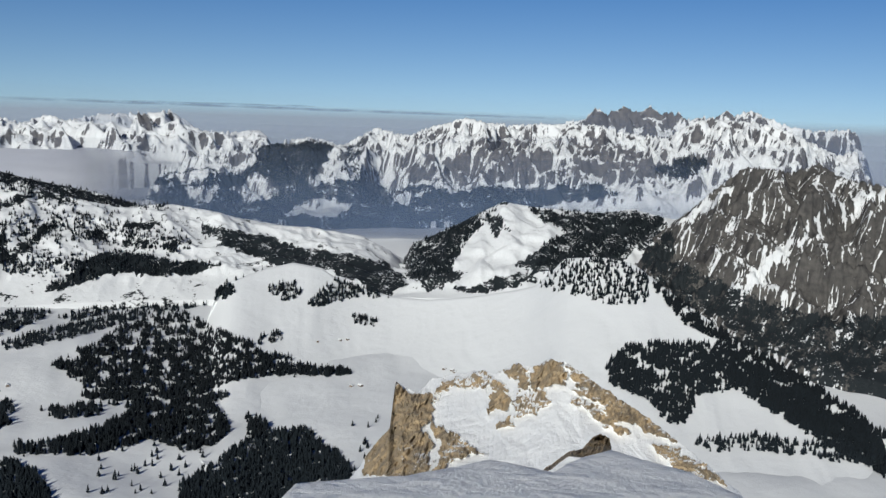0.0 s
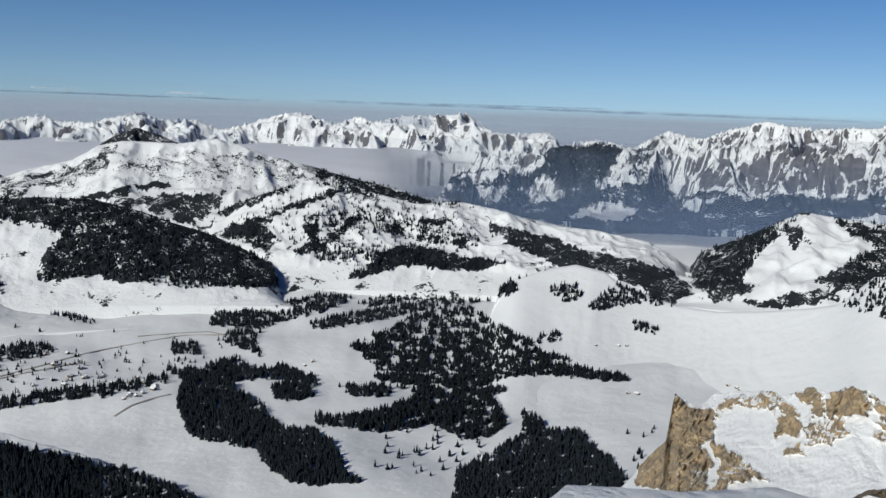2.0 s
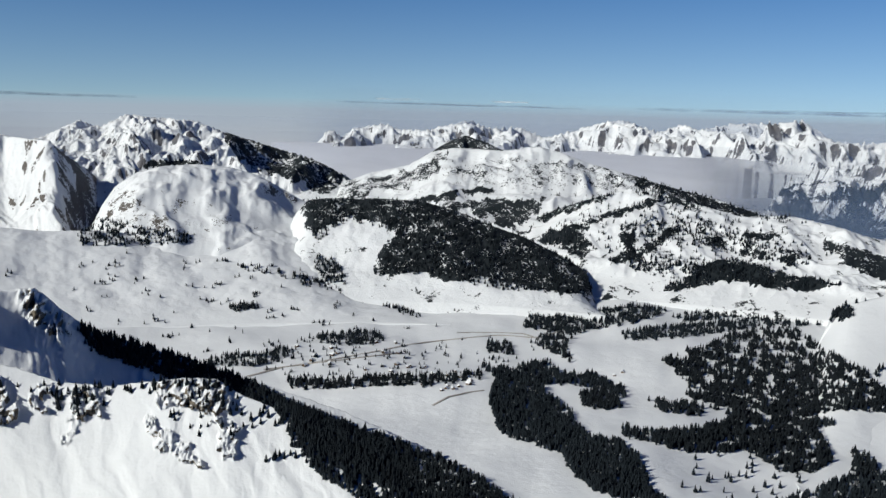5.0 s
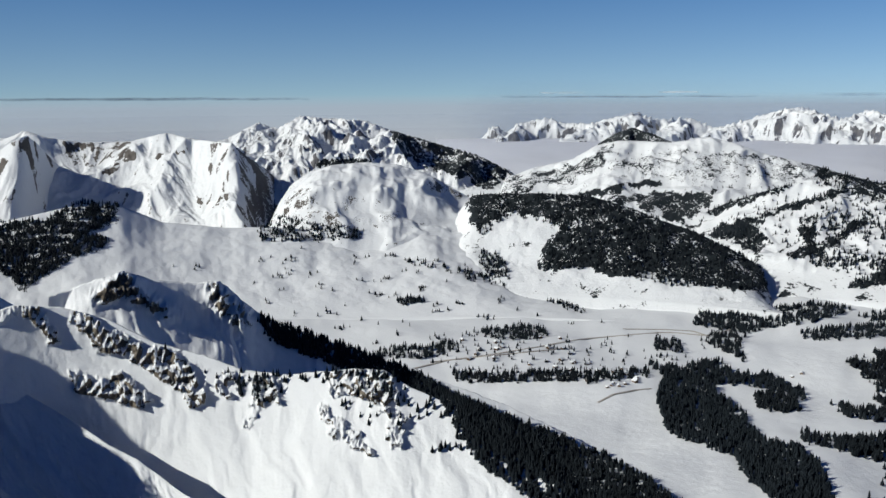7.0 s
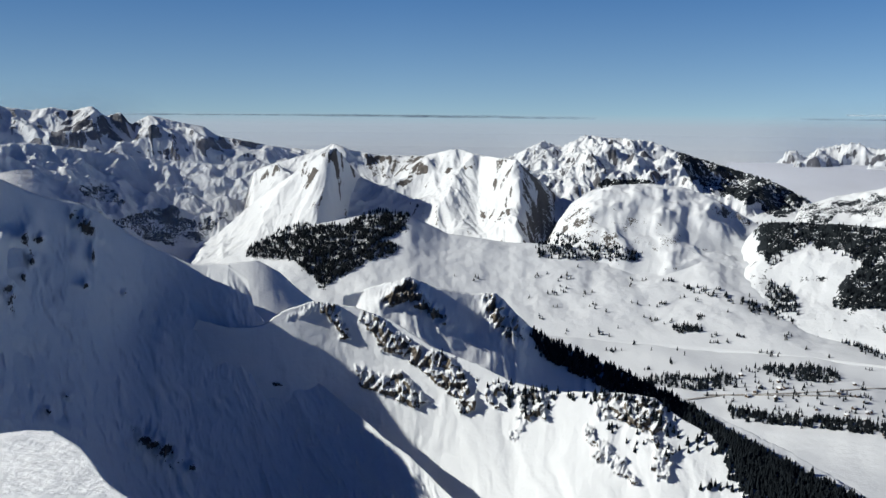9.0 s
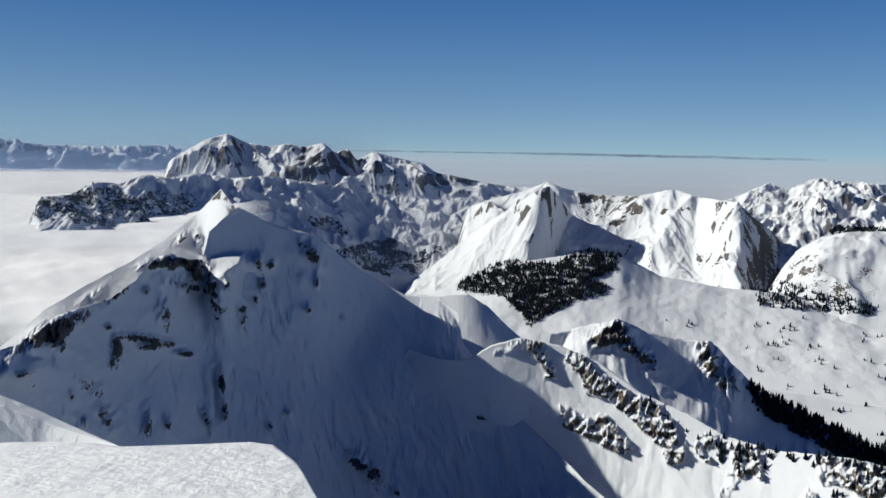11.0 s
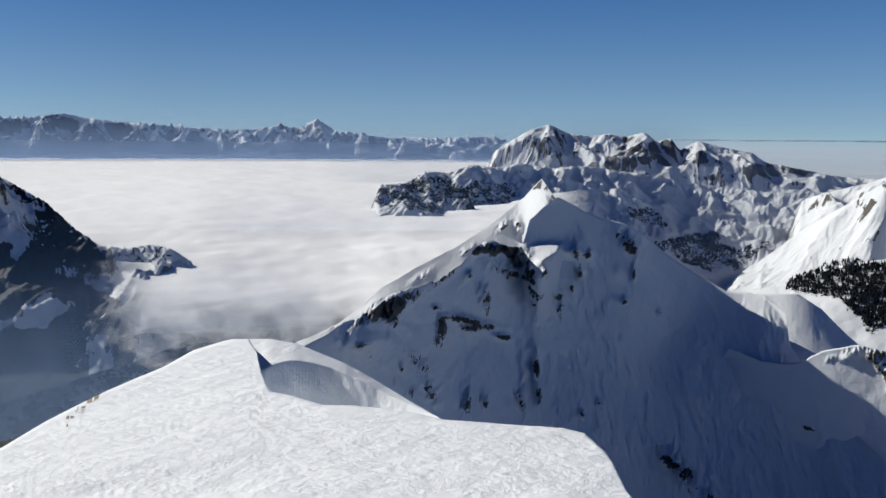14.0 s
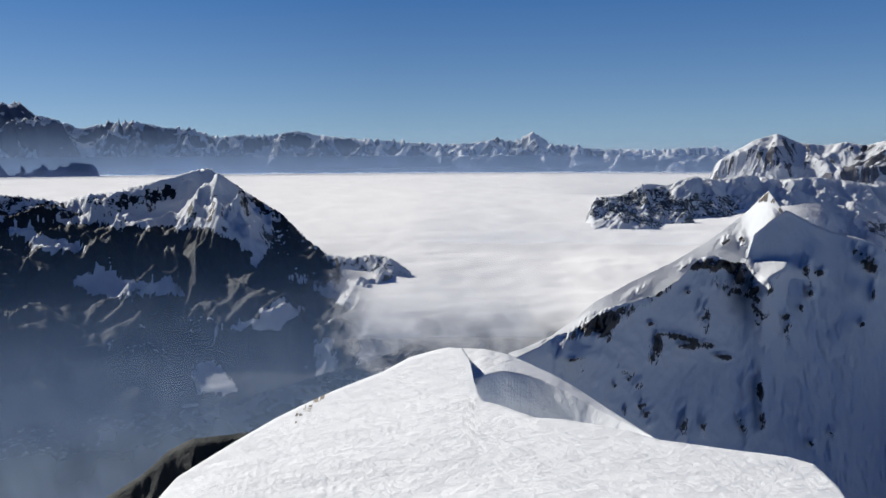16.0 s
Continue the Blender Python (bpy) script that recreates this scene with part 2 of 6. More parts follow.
    for poly, gentle in shelves:
        # a gently sloping ledge: it juts out between its outline's upper and lower edge
        p = np.array(poly)
        lo, hi = p[:, 0].min(), p[:, 0].max()
        fine = np.linspace(p[:, 1].max() + 0.05, p[:, 1].min() - 0.05, 160)
        cols = np.nonzero((az > lo) & (az < hi))[0]
        edge = [fine[inside(np.full(160, az[j]), fine, list(poly))] for j in cols]
        top, low = (np.interp(cols, [j for j, e in zip(cols, edge) if len(e)], [e[k] for e in edge if len(e)]) for k in (0, -1))
        jut = np.zeros(len(az))
        jut[cols] = rc[cols] * np.tan(np.radians(top - low)) * (1 / np.tan(np.radians(gentle)) - 1)
        jut = eased(az, az, jut, 0.06 * (hi - lo))
        tops, thick = eased(az, az[cols], top, 0.25), np.maximum(eased(az, az[cols], top - low, 0.25), 0.1)
        down = (tops - el) / thick
        r = r - jut * np.where(down < 1, np.clip(down, 0, 1), np.exp(-((down - 1) * thick / (2.5 * thick.max())) ** 2))
    marked = len(rocks) or len(stones)
    if marked:
        crag = fbm((az + 0.35 * el) / crag_size * 1.2 + seed, el / crag_size * 0.9, 6, 0.6, True)
        r = r - np.clip(stone, 0, 1) * relief * np.minimum(rc, 600) * (crag - 0.1)
    r = np.maximum(r, 0.35 * rf)
    front = place(az, el, r)
    if ripple:
        fx, fy = front[..., 0], front[..., 1]
        bow = fbm(fx / 3, fy / 3, 3)
        front[..., 2] += ripple * np.minimum(1, u * 4) * (0.8 * fbm(fx / 4.0, fy / 4.0, 3) + 0.5 * fbm((fx * 0.8 + fy * 0.6) / 0.5 + bow, (fx * -0.6 + fy * 0.8) / 1.8, 4, 0.55) * np.clip(fbm(fx / 5 + 9, fy / 5, 2) + 0.15, 0, 1) * 2)
    w = np.linspace(1, 0.08, 10)[:, None]
    rb = rc + np.abs(depth) * 0.9 * w
    base = (EYE + rf * np.tan(np.radians(ef)))
    top = EYE + rc * np.tan(np.radians(ec))
    a = np.radians(az)
    zb = np.minimum(top + (base - top) * w - 0.02 * np.abs(depth), EYE + rb * np.tan(np.radians(ec - 0.25)))
    rear = np.stack([-rb * np.sin(a), rb * np.cos(a), zb], -1)
    parts = [rear, front]
    v = [-w * 0.3 + 0 * az, u + 0 * az]
    if skirt:
        low = front[-1:] * np.array([0.985, 0.985, 1])
        low[..., 2] = np.minimum(low[..., 2] - 20, skirt)
        parts.append(low)
        v.append(u[-1:] * 1.1 + 0 * az)
    v = np.concatenate(v)
    uvs = np.stack([np.broadcast_to(az / 10, v.shape) + lean * v, v], -1)
    ob = grid_mesh(name, np.concatenate(parts), uvs, material)
    for title, cover, used in (("outcrop", stone, marked), ("wooded", wood, len(wooded))):
        if used:
            full = np.zeros(v.shape)
            full[len(w):len(w) + rows] = cover
            full[:len(w)] = cover[0] * 0.5
            full[len(w) + rows:] = cover[-1]
            ob.data.attributes.new(title, "FLOAT", "POINT").data.foreach_set("value", full.reshape(-1).astype(np.float32))
    SHEETS[label] = (az, el, front)
    return tagged(ob, label, category, "", kind)


def alps(x, y, octaves=7, gain=0.52):
    """Sharp crests that branch over smooth hollows, about 0 to 1.4."""
    bend = 0.35 * fbm(x * 0.7 + 3.7, y * 0.7, 3)
    total, a, w = 0.0, 1.0, 1.0
    for k in range(octaves):
        n = (1 - np.minimum(1, 1.7 * np.abs(perlin((x + bend) * 2 ** k + 31.7 * k, (y - bend) * 2 ** k - 12.9 * k)))) ** 2 * w
        w = np.clip(n * 1.8, 0.2, 1)
        total = total + a * n
        a *= gain
    return total


def smeared(z, noise_field, dr, da, length):
    """noise_field drawn out along the fall line of the heights z on a grid with cells of dr by da metres, about -1 to 1."""
    h = z.copy()
    for _ in range(4):
        h[1:-1] = (h[:-2] + 2 * h[1:-1] + h[2:]) / 4
        h[:, 1:-1] = (h[:, :-2] + 2 * h[:, 1:-1] + h[:, 2:]) / 4
    gi, gj = np.gradient(h, axis=0) / dr, np.gradient(h, axis=1) / da
    gi, gj = gi / dr, gj / da
    norm = np.hypot(gi, gj) + 1e-9
    gi, gj = gi / norm, gj / norm
    rows, cols = z.shape
    total, weight = noise_field.copy(), 1.0
    for sign in (-1, 1):
        i, j = np.meshgrid(np.arange(rows, dtype=float), np.arange(cols, dtype=float), indexing="ij")
        for k in range(length):
            a, b = np.clip(np.rint(i).astype(int), 0, rows - 1), np.clip(np.rint(j).astype(int), 0, cols - 1)
            i, j = np.clip(i + sign * gi[a, b], 0, rows - 1), np.clip(j + sign * gj[a, b], 0, cols - 1)
            w = 1 - k / length
            total = total + w * noise_field[np.rint(i).astype(int), np.rint(j).astype(int)]
            weight += w
    total = total - total.mean()
    return np.clip(total / (2 * total.std() + 1e-9), -1, 1)


def massif(name, label, category, material, crest, reach, foot, step=0.09, rows=140, high=0.4, size=4.0, power=1.0, back=0.45, sharp=True, jag=0.03, taper=(1.5, 1.5),
           soft=0.8, spines=(), stones=(), wooded=(), skirt=-390.0, lean=0.0, octaves=7, flute=0.0, fine=1.0, coarse=0.9):
    """A mountain as a relief: it rises from its foot to its crest and falls behind it, broken by branching ridges, size degrees apart and
    high times that in relief. crest: (azimuth, elevation); reach: (azimuth, distance of the crest); foot: (azimuth, elevation, distance);
    spines: spurs (azimuth at the crest, azimuth at the foot, half width, height in metres, and the half width of the steeper flank);
    flute: relief of the rock ribs down the fall line, in metres."""
    crest, reach, foot = (sorted(v) for v in (crest, reach, foot))
    az = np.arange(crest[0][0], crest[-1][0] + step, step)
    seed = sum(map(ord, label)) % 97
    ca, ce = np.array(crest).T
    ec = np.interp(az, ca, ce) + jag * fbm(az / 0.8 + seed, az * 0 + seed, 5, 0.6)
    fa, fe, fr = np.array(foot).T
    rc, ef, rf = eased(az, *np.array(reach).T, soft), eased(az, fa, fe, soft), eased(az, fa, fr, soft)
    ef = np.minimum(ef, ec - 0.3)
    for t, d in ((taper[0], az - az[0]), (taper[1], az[-1] - az)):
        if t:
            ec = ef + (ec - ef) * np.clip(d / t, 0.02, 1) ** 0.7
    t = np.linspace(1 + back, 0, rows)[:, None]
    r = rf + (rc - rf) * t
    a = np.radians(az)
    x, y = -r * np.sin(a), r * np.cos(a)
    zf, zc = rf * np.tan(np.radians(ef)), rc * np.tan(np.radians(eased(az, az, ec, 0.5)))
    up = np.clip(t, 0, 1)
    z = zf + (zc - zf) * (up ** power - 0.75 * np.clip((t - 1) / back, 0, 1) ** 1.3)
    span = np.radians(size) * rc.mean()
    form = alps(x / span + seed, y / span, octaves) - 0.55 if sharp else fbm(x / span + seed, y / span, octaves, 0.5)
    z = z + high * span * form * np.minimum(1, t / 0.3 + 0.03)
    for top, low, wide, tall, *steep in spines:
        line = low + (top - low) * up + 0.25 * wide * fbm(t * 4 + top, t * 0, 3)
        z = z + tall * np.clip(1 - np.abs(az - line) / np.where(az < line, steep[0] if steep else wide, wide), 0, 1) * np.minimum(1, t * 2.5) * np.clip((1 - t) * 4 + 0.12, 0, 1)
    dr, da = np.maximum((rc - rf) * (1 + back) / rows, 1.0), np.radians(step) * r
    cell = 7.0 * fine
    grains = fbm(x / cell + seed, y / cell, 2, 0.7) + coarse * fbm(x / (4 * cell), y / (4 * cell) + seed, 2)
    ribs = smeared(z, grains, dr, da, 14)
    z = z + flute * ribs * np.minimum(1, t * 4)
    el = np.degrees(np.arctan(z / r))
    peak = el.max(0)
    el = el + eased(az, az, ec - peak, 0.12) * np.clip((el - ef) / np.maximum(peak - ef, 0.3), 0, 1) ** 2
    front = place(az, el, r)
    stone, wood = np.zeros_like(el), np.zeros_like(el)
    bend_a, bend_e = az + 0.6 * fbm(az * 1.3 + seed, el * 1.3, 4, 0.6), el + 0.3 * fbm(az * 1.3, el * 1.3 + seed, 4, 0.6)
    for cover, marks in ((stone, stones), (wood, wooded)):
        for poly, force in marks:
            hit = inside(bend_a.ravel(), bend_e.ravel(), poly).reshape(el.shape)
            cover[hit] = np.maximum(cover[hit], force) if force > 0 else force
    parts, v = [front], [1 - t + 0 * az]
    if skirt:
        low = front[-1:] * np.array([0.985, 0.985, 1])
        low[..., 2] = np.minimum(low[..., 2] - 20, skirt)
        parts.append(low)
        v.append(1.1 + 0 * az[None])
    v = np.concatenate(v)
    ob = grid_mesh(name, np.concatenate(parts), np.stack([np.broadcast_to(az / 10, v.shape) + lean * v, v], -1), material)
    for title, cover, used in (("outcrop", stone, len(stones)), ("wooded", wood, len(wooded)), ("flute", ribs, True)):
        if used:
            full = np.concatenate([cover, cover[-1:]])[:len(v)]
            ob.data.attributes.new(title, "FLOAT", "POINT").data.foreach_set("value", full.reshape(-1).astype(np.float32))
    SHEETS[label] = (az, el, front)
    return tagged(ob, label, category, "", "structure")


far_mat = land("far_alpine_slope", 9, rock=(0.13, 0.125, 0.13), rock2=(0.07, 0.072, 0.085), slope=0.7, steep=1.1, bare=-0.22, blotch=0.4, flute=0.5, wood_grain=9, bump=0.4)
# the farthest range: blue of the haze is painted into its rock colours
hazed_mat = land("haze_tinted_slope", 25, rock=(0.08, 0.1, 0.15), rock2=(0.05, 0.07, 0.12), slope=0.62, steep=1.5, blotch=0.3, flute=0.35, bump=0.4, bare=0.0)
mid_mat = land("open_snow_slope", 6, rock=(0.1, 0.09, 0.08), slope=0.5, steep=0.6, blotch=0.6, flute=0.4, bare=-0.5, bump=0.3)
dome_mat = land("speckled_snow_dome", 4, rock=(0.1, 0.09, 0.08), slope=0.6, steep=1.0, bare=-0.14, woods=(-380, -220), wood_amount=-0.1, wood_grain=4, bump=0.3)
hill_mat = land("wooded_hill_slope", 12, rock=(0.1, 0.09, 0.08), slope=0.4, steep=1.0, bare=-0.55, woods=(-400, -60), wood_amount=-0.12, wood_grain=5, bump=0.25)
forest_mat = land("forest_hill_slope", 10, rock=(0.06, 0.06, 0.055), slope=0.5, bare=-0.3, woods=(-500, -100), wood_amount=-0.05, wood_grain=5, bump=0.4)
cliff_mat = land("streaked_rock_face", 8, rock=(0.095, 0.09, 0.084), rock2=(0.05, 0.048, 0.048), bare=0.66, slope=0.35, steep=0.6, blotch=0.6, flute=0.95, woods=(-330, -230), wood_amount=-0.1, wood_grain=5)
near_mat = land("steep_snow_and_rock", 3, rock=(0.17, 0.14, 0.105), rock2=(0.06, 0.052, 0.044), bare=-0.75, slope=0.45, steep=0.7, bump=0.3)
smooth_mat = land("wind_packed_snow", 0.5, rock=(0.3, 0.24, 0.16), bare=-1.1, slope=0.5, steep=0.2, bump=0.45, snow=(0.77, 0.78, 0.79))
field_mat = land("rolling_snow_field", 40, bare=-3, bump=0.15)
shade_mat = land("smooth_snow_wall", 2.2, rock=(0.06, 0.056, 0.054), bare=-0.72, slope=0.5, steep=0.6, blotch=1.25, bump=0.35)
crag_mat = land("tawny_crag", 0.9, rock=(0.38, 0.29, 0.18), rock2=(0.2, 0.165, 0.12), bare=-0.5, slope=0.6, steep=0.6, blotch=0.75, bump=0.5, snow=(0.77, 0.78, 0.79))

# distant ranges
massif("mountain_range", "jagged dark rocky peaks on the far skyline", "mountain range", far_mat,
      [(-26.54, 0.06), (-25.46, -0.44), (-24.53, -0.15), (-22.70, -0.28), (-21.43, -0.09), (-19.95, 0.43), (-19.10, 0.84), (-18.15, 0.44), (-17.69, 0.84), (-17.16, 0.37), (-15.33, 0.18), (-14.62, 0.60), (-13.77, 0.44), (-13.05, 0.91), (-12.39, 0.43), (-11.49, 0.86), (-10.47, 0.30), (-9.74, 0.73), (-8.90, -0.15), (-6.40, -0.30)],
      [(-30, 4650), (0, 4650)], [(-30, -5, 4300), (0, -4, 4300)], stones=[([(-8.91, -0.36), (-9.73, 0.80), (-12.01, 0.94), (-14.78, 0.71), (-15.50, 0.15), (-14.17, -0.35), (-11.41, -0.63)], 0.5), ([(-17.16, 0.44), (-17.78, 0.98), (-19.75, 0.86), (-20.13, 0.20), (-18.18, 0.13)], 0.3)], rows=90, size=2.0, high=0.5, jag=0.04, octaves=5, flute=9)
massif("mountain_range", "snow-covered alpine range with dark rocky gullies", "mountain range", far_mat,
      [(-26.65, -1.11), (-24.06, -1.66), (-22.77, -1.05), (-21.46, -0.43), (-19.82, 0.02), (-18.50, 0.14), (-16.84, 0.26), (-15.84, 0.05), (-14.22, -1.05), (-11.42, -0.81), (-9.98, -0.39), (-7.84, -0.40), (-5.69, -0.47), (-4.24, -0.59), (-2.42, -0.40), (-1.50, -0.18), (-0.06, -0.66), (0.85, -0.87), (2.11, -1.45), (3.02, -1.33), (4.30, -1.01), (5.20, -1.55), (6.45, -2.23), (7.36, -1.97), (8.61, -1.76), (10.21, -2.12), (11.62, -2.37), (12.67, -2.75), (14.40, -2.58), (15.43, -3.02), (17.13, -3.85), (19.31, -5.19)],
      [(-30, 3900), (-5, 4100), (8, 3900), (14, 3300), (21, 2750)], [(-30, -6.2, 3000), (0, -7, 2700), (8, -7.2, 2600), (21, -7.5, 2480)],
      wooded=[([(19.97, -5.54), (19.14, -4.84), (16.12, -3.94), (14.75, -3.75), (13.02, -4.25), (11.62, -2.97), (11.27, -2.25), (7.72, -1.98), (6.99, -2.5), (8.06, -3.79), (8.77, -4.89), (6.6, -4.41), (4.78, -4.62), (2.93, -4.93), (0.37, -4.49), (-0.76, -5.19), (-2.95, -4.56), (-6.61, -4.42), (-10.2, -4.08), (-11.66, -4.73), (-8.11, -5.44), (-4.48, -5.97), (-1.56, -6.89), (2.87, -7.39), (8.02, -7.42), (13.03, -7.11), (16.15, -6.41), (18.83, -5.88)], 0.85), ([(6.99, -2.86), (5.55, -1.92), (4.83, -1.71), (5.18, -2.81), (6.25, -3.38)], 0.6), ([(6.61, -3.76), (5.17, -3.17), (3.67, -4.77), (5.14, -4.81)], 0.55), ([(-13.31, -3.04), (-16.32, -1.84), (-17.05, -2.51), (-15.43, -3.64)], 0.8), ([(18.65, -5.02), (17.14, -4.73), (17.66, -5.6), (18.82, -5.61)], -0.2)] +
             [([(17.3, -4.38), (14.92, -3.86), (14.24, -4.09), (15.79, -4.85)], -0.2), ([(13.38, -5.15), (11.62, -4.05), (10.38, -5.46), (12.33, -5.96)], -0.05), ([(10.37, -6.73), (8.04, -5.68), (5.66, -5.99), (6.57, -6.81)], -0.05), ([(15.96, -5.0), (14.24, -5.05), (14.77, -6.12), (15.8, -5.77)], -0.05), ([(5.33, -4.01), (2.96, -3.8), (1.3, -4.26), (2.94, -4.82)], -0.2), ([(2.92, -5.3), (0.73, -4.87), (2.17, -5.83), (3.28, -5.93)], -0.05)],
      stones=[([(11.55, -2.58), (10.21, -2.12), (7.65, -1.98), (7.84, -3.79), (9.13, -4.47), (10.56, -4.49), (11.41, -3.58)], 0.5), ([(0.76, -3.77), (-0.67, -2.63), (-2.82, -1.29), (-4.3, -1.78), (-5.45, -3.01), (-6.48, -1.95), (-7.97, -2.73), (-10.02, -1.03), (-11.83, -1.75), (-15.04, -2.96), (-13.39, -4.1), (-10.17, -3.61), (-8.05, -4.17), (-4.41, -4.32), (-0.75, -4.93)], 0.4), ([(1.57, -1.25), (-0.61, -0.82), (0.08, -2.11), (1.36, -2.22)], 0.35), ([(3.34, -3.12), (0.76, -3.59), (-0.37, -4.65), (1.48, -4.27)], 0.35), ([(14.75, -3.04), (13.02, -2.54), (11.97, -2.98), (13.72, -3.91)], 0.3), ([(-15.53, -0.3), (-17.24, -0.59), (-17.05, -2.51), (-15.93, -1.16)], 0.3)], step=0.06, rows=260, size=5.0, high=0.42, flute=10, fine=0.8)
massif("mountain_range", "distant snowy mountain chain rising out of valley fog", "mountain range", far_mat,
      [(10.15, -1.64), (11.02, -1.30), (13.42, -1.58), (15.30, -1.51), (16.16, -0.87), (17.01, -0.37), (18.63, -0.57), (20.96, -0.67), (22.98, -1.10), (24.04, -0.79), (25.40, -1.34), (27.56, -0.65), (28.63, -0.76), (30.75, -1.41), (32.54, -1.92), (34.02, -1.32), (36.20, -1.40), (37.32, -0.90), (39.12, -1.36), (40.21, -1.65), (42.02, -1.61), (42.75, -1.27), (44.90, -1.63), (45.43, -2.22), (46.50, -1.61), (47.74, -2.00)],
      [(8, 4500), (48, 4500)], [(8, -3.6, 3950), (48, -3.6, 3950)], step=0.07, rows=130, size=3.4, high=0.42, jag=0.03, octaves=6, flute=4, fine=1.5)
massif("mountain_range", "hazy blue snow-streaked mountain range across the fog", "mountain range", hazed_mat,
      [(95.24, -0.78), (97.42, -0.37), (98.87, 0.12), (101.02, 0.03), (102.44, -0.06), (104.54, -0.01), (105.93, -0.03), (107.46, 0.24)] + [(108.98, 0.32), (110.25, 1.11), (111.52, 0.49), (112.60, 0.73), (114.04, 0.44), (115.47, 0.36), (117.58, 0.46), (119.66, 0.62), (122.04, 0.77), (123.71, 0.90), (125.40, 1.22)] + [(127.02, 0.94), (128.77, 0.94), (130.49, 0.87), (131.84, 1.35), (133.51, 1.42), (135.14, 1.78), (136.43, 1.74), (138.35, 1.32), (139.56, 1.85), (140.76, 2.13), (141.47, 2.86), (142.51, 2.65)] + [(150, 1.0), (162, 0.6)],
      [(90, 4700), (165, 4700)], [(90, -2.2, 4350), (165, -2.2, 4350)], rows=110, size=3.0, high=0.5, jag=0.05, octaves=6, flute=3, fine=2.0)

# middle distance
massif("mountain", "rocky snow massif with layered cliffs above the fog", "mountain", far_mat,
      [(73.85, -2.24), (76.71, -2.10), (78.61, -1.93), (80.37, -1.60), (82.15, -1.27), (82.88, -0.71), (84.32, -0.47), (86.13, -0.03), (87.21, -0.62), (87.77, 0.14), (88.60, -0.16), (89.34, 0.48), (90.50, 0.18), (91.60, 0.38), (92.69, 0.19), (94.15, 0.36), (95.35, 0.92), (96.70, 0.51), (98.87, -0.81), (100.31, -1.69)],
      [(68, 3100), (110, 3000)], [(68, -5.5, 2650), (110, -5.5, 2550)],
      stones=[([(93.08, -1.91), (90.79, -0.54), (88.63, 0.01), (87.12, 0.03), (86.9, -0.56), (88.66, -1.14), (90.51, -2.25), (92.48, -2.94)], 0.55), ([(88.3, -0.16), (87.12, 0.13), (86.97, -0.91), (88.67, -1.55)], 0.6), ([(84.41, -2.24), (82.82, -1.34), (81.05, -1.14), (79.45, -1.84), (81.77, -2.12)], 0.6), ([(96.86, -0.27), (95.01, 0.68), (93.79, 0.27), (93.53, -1.24), (95.39, -1.08)], 0.3), ([(88.66, -1.21), (84.57, -0.89), (85.27, -1.36), (88.68, -1.73)], 0.45), ([(88.02, -2.25), (84.24, -2.09), (85.28, -2.42)], 0.4), ([(91.9, -0.04), (89.29, 0.24), (89.63, -0.18)], 0.4)],
      # second outline (0.6): shade on the slope, painted in as dark tree cover
      wooded=[([(94.54, -3.26), (91.34, -2.6), (89.4, -3.99), (87.75, -5.24), (89.78, -5.74), (92.05, -4.66)], 0.45), ([(89.23, -3.82), (87.35, -2.88), (87.03, -3.83), (88.43, -5.23)], 0.6), ([(87.11, -7.2), (84.65, -5.81), (81.09, -6.2), (78.19, -6.57), (81.83, -8.37), (85.39, -8.31)], 0.75), ([(84.61, -3.84), (81.78, -3.3), (79.63, -3.66), (82.52, -5.47)], 0.3)], step=0.06, rows=190, size=5.5, high=0.1, flute=3)
massif("mountain", "snow hills with dark woods running down to the fog", "mountain", land("fog_edge_hill_slope", 7, rock=(0.1, 0.1, 0.11), slope=0.45, steep=1.4, blotch=0.6, flute=0.3, bare=-0.15, wood_grain=6, bump=0.4),
      [(75.81, -3.28), (78.92, -3.00), (82.09, -3.07), (85.70, -2.77), (89.73, -2.10), (93.04, -1.70), (95.23, -1.87), (97.06, -1.59), (98.87, -1.90), (100.31, -1.66), (101.75, -2.28), (103.17, -2.14), (104.59, -2.93), (106.68, -3.14), (107.80, -3.98)],
      [(68, 2750), (86, 2700), (93, 2450), (99, 2050), (104, 1750), (112, 1500)], [(68, -8, 2350), (86, -8.3, 2250), (93, -9, 1800), (99, -9, 1450), (104, -8.5, 1280), (112, -7.5, 1250)],
      wooded=[([(108.03, -4.00), (106.04, -3.08), (103.87, -2.23), (102.04, -2.51), (100.93, -3.22), (99.47, -2.77), (97.26, -3.00), (97.97, -5.02), (100.18, -5.60), (102.02, -5.44), (103.50, -4.71), (105.32, -4.43)], 0.52), ([(94.23, -7.17), (90.58, -6.70), (87.00, -6.05), (85.26, -5.45), (83.45, -6.80), (81.44, -5.83), (83.40, -8.05), (85.86, -7.98), (87.68, -6.97)], 0.6), ([(90.64, -4.52), (88.85, -4.11), (87.73, -5.53), (89.18, -5.21)], 0.5)], step=0.07, rows=200, size=4.0, high=0.12, flute=5)
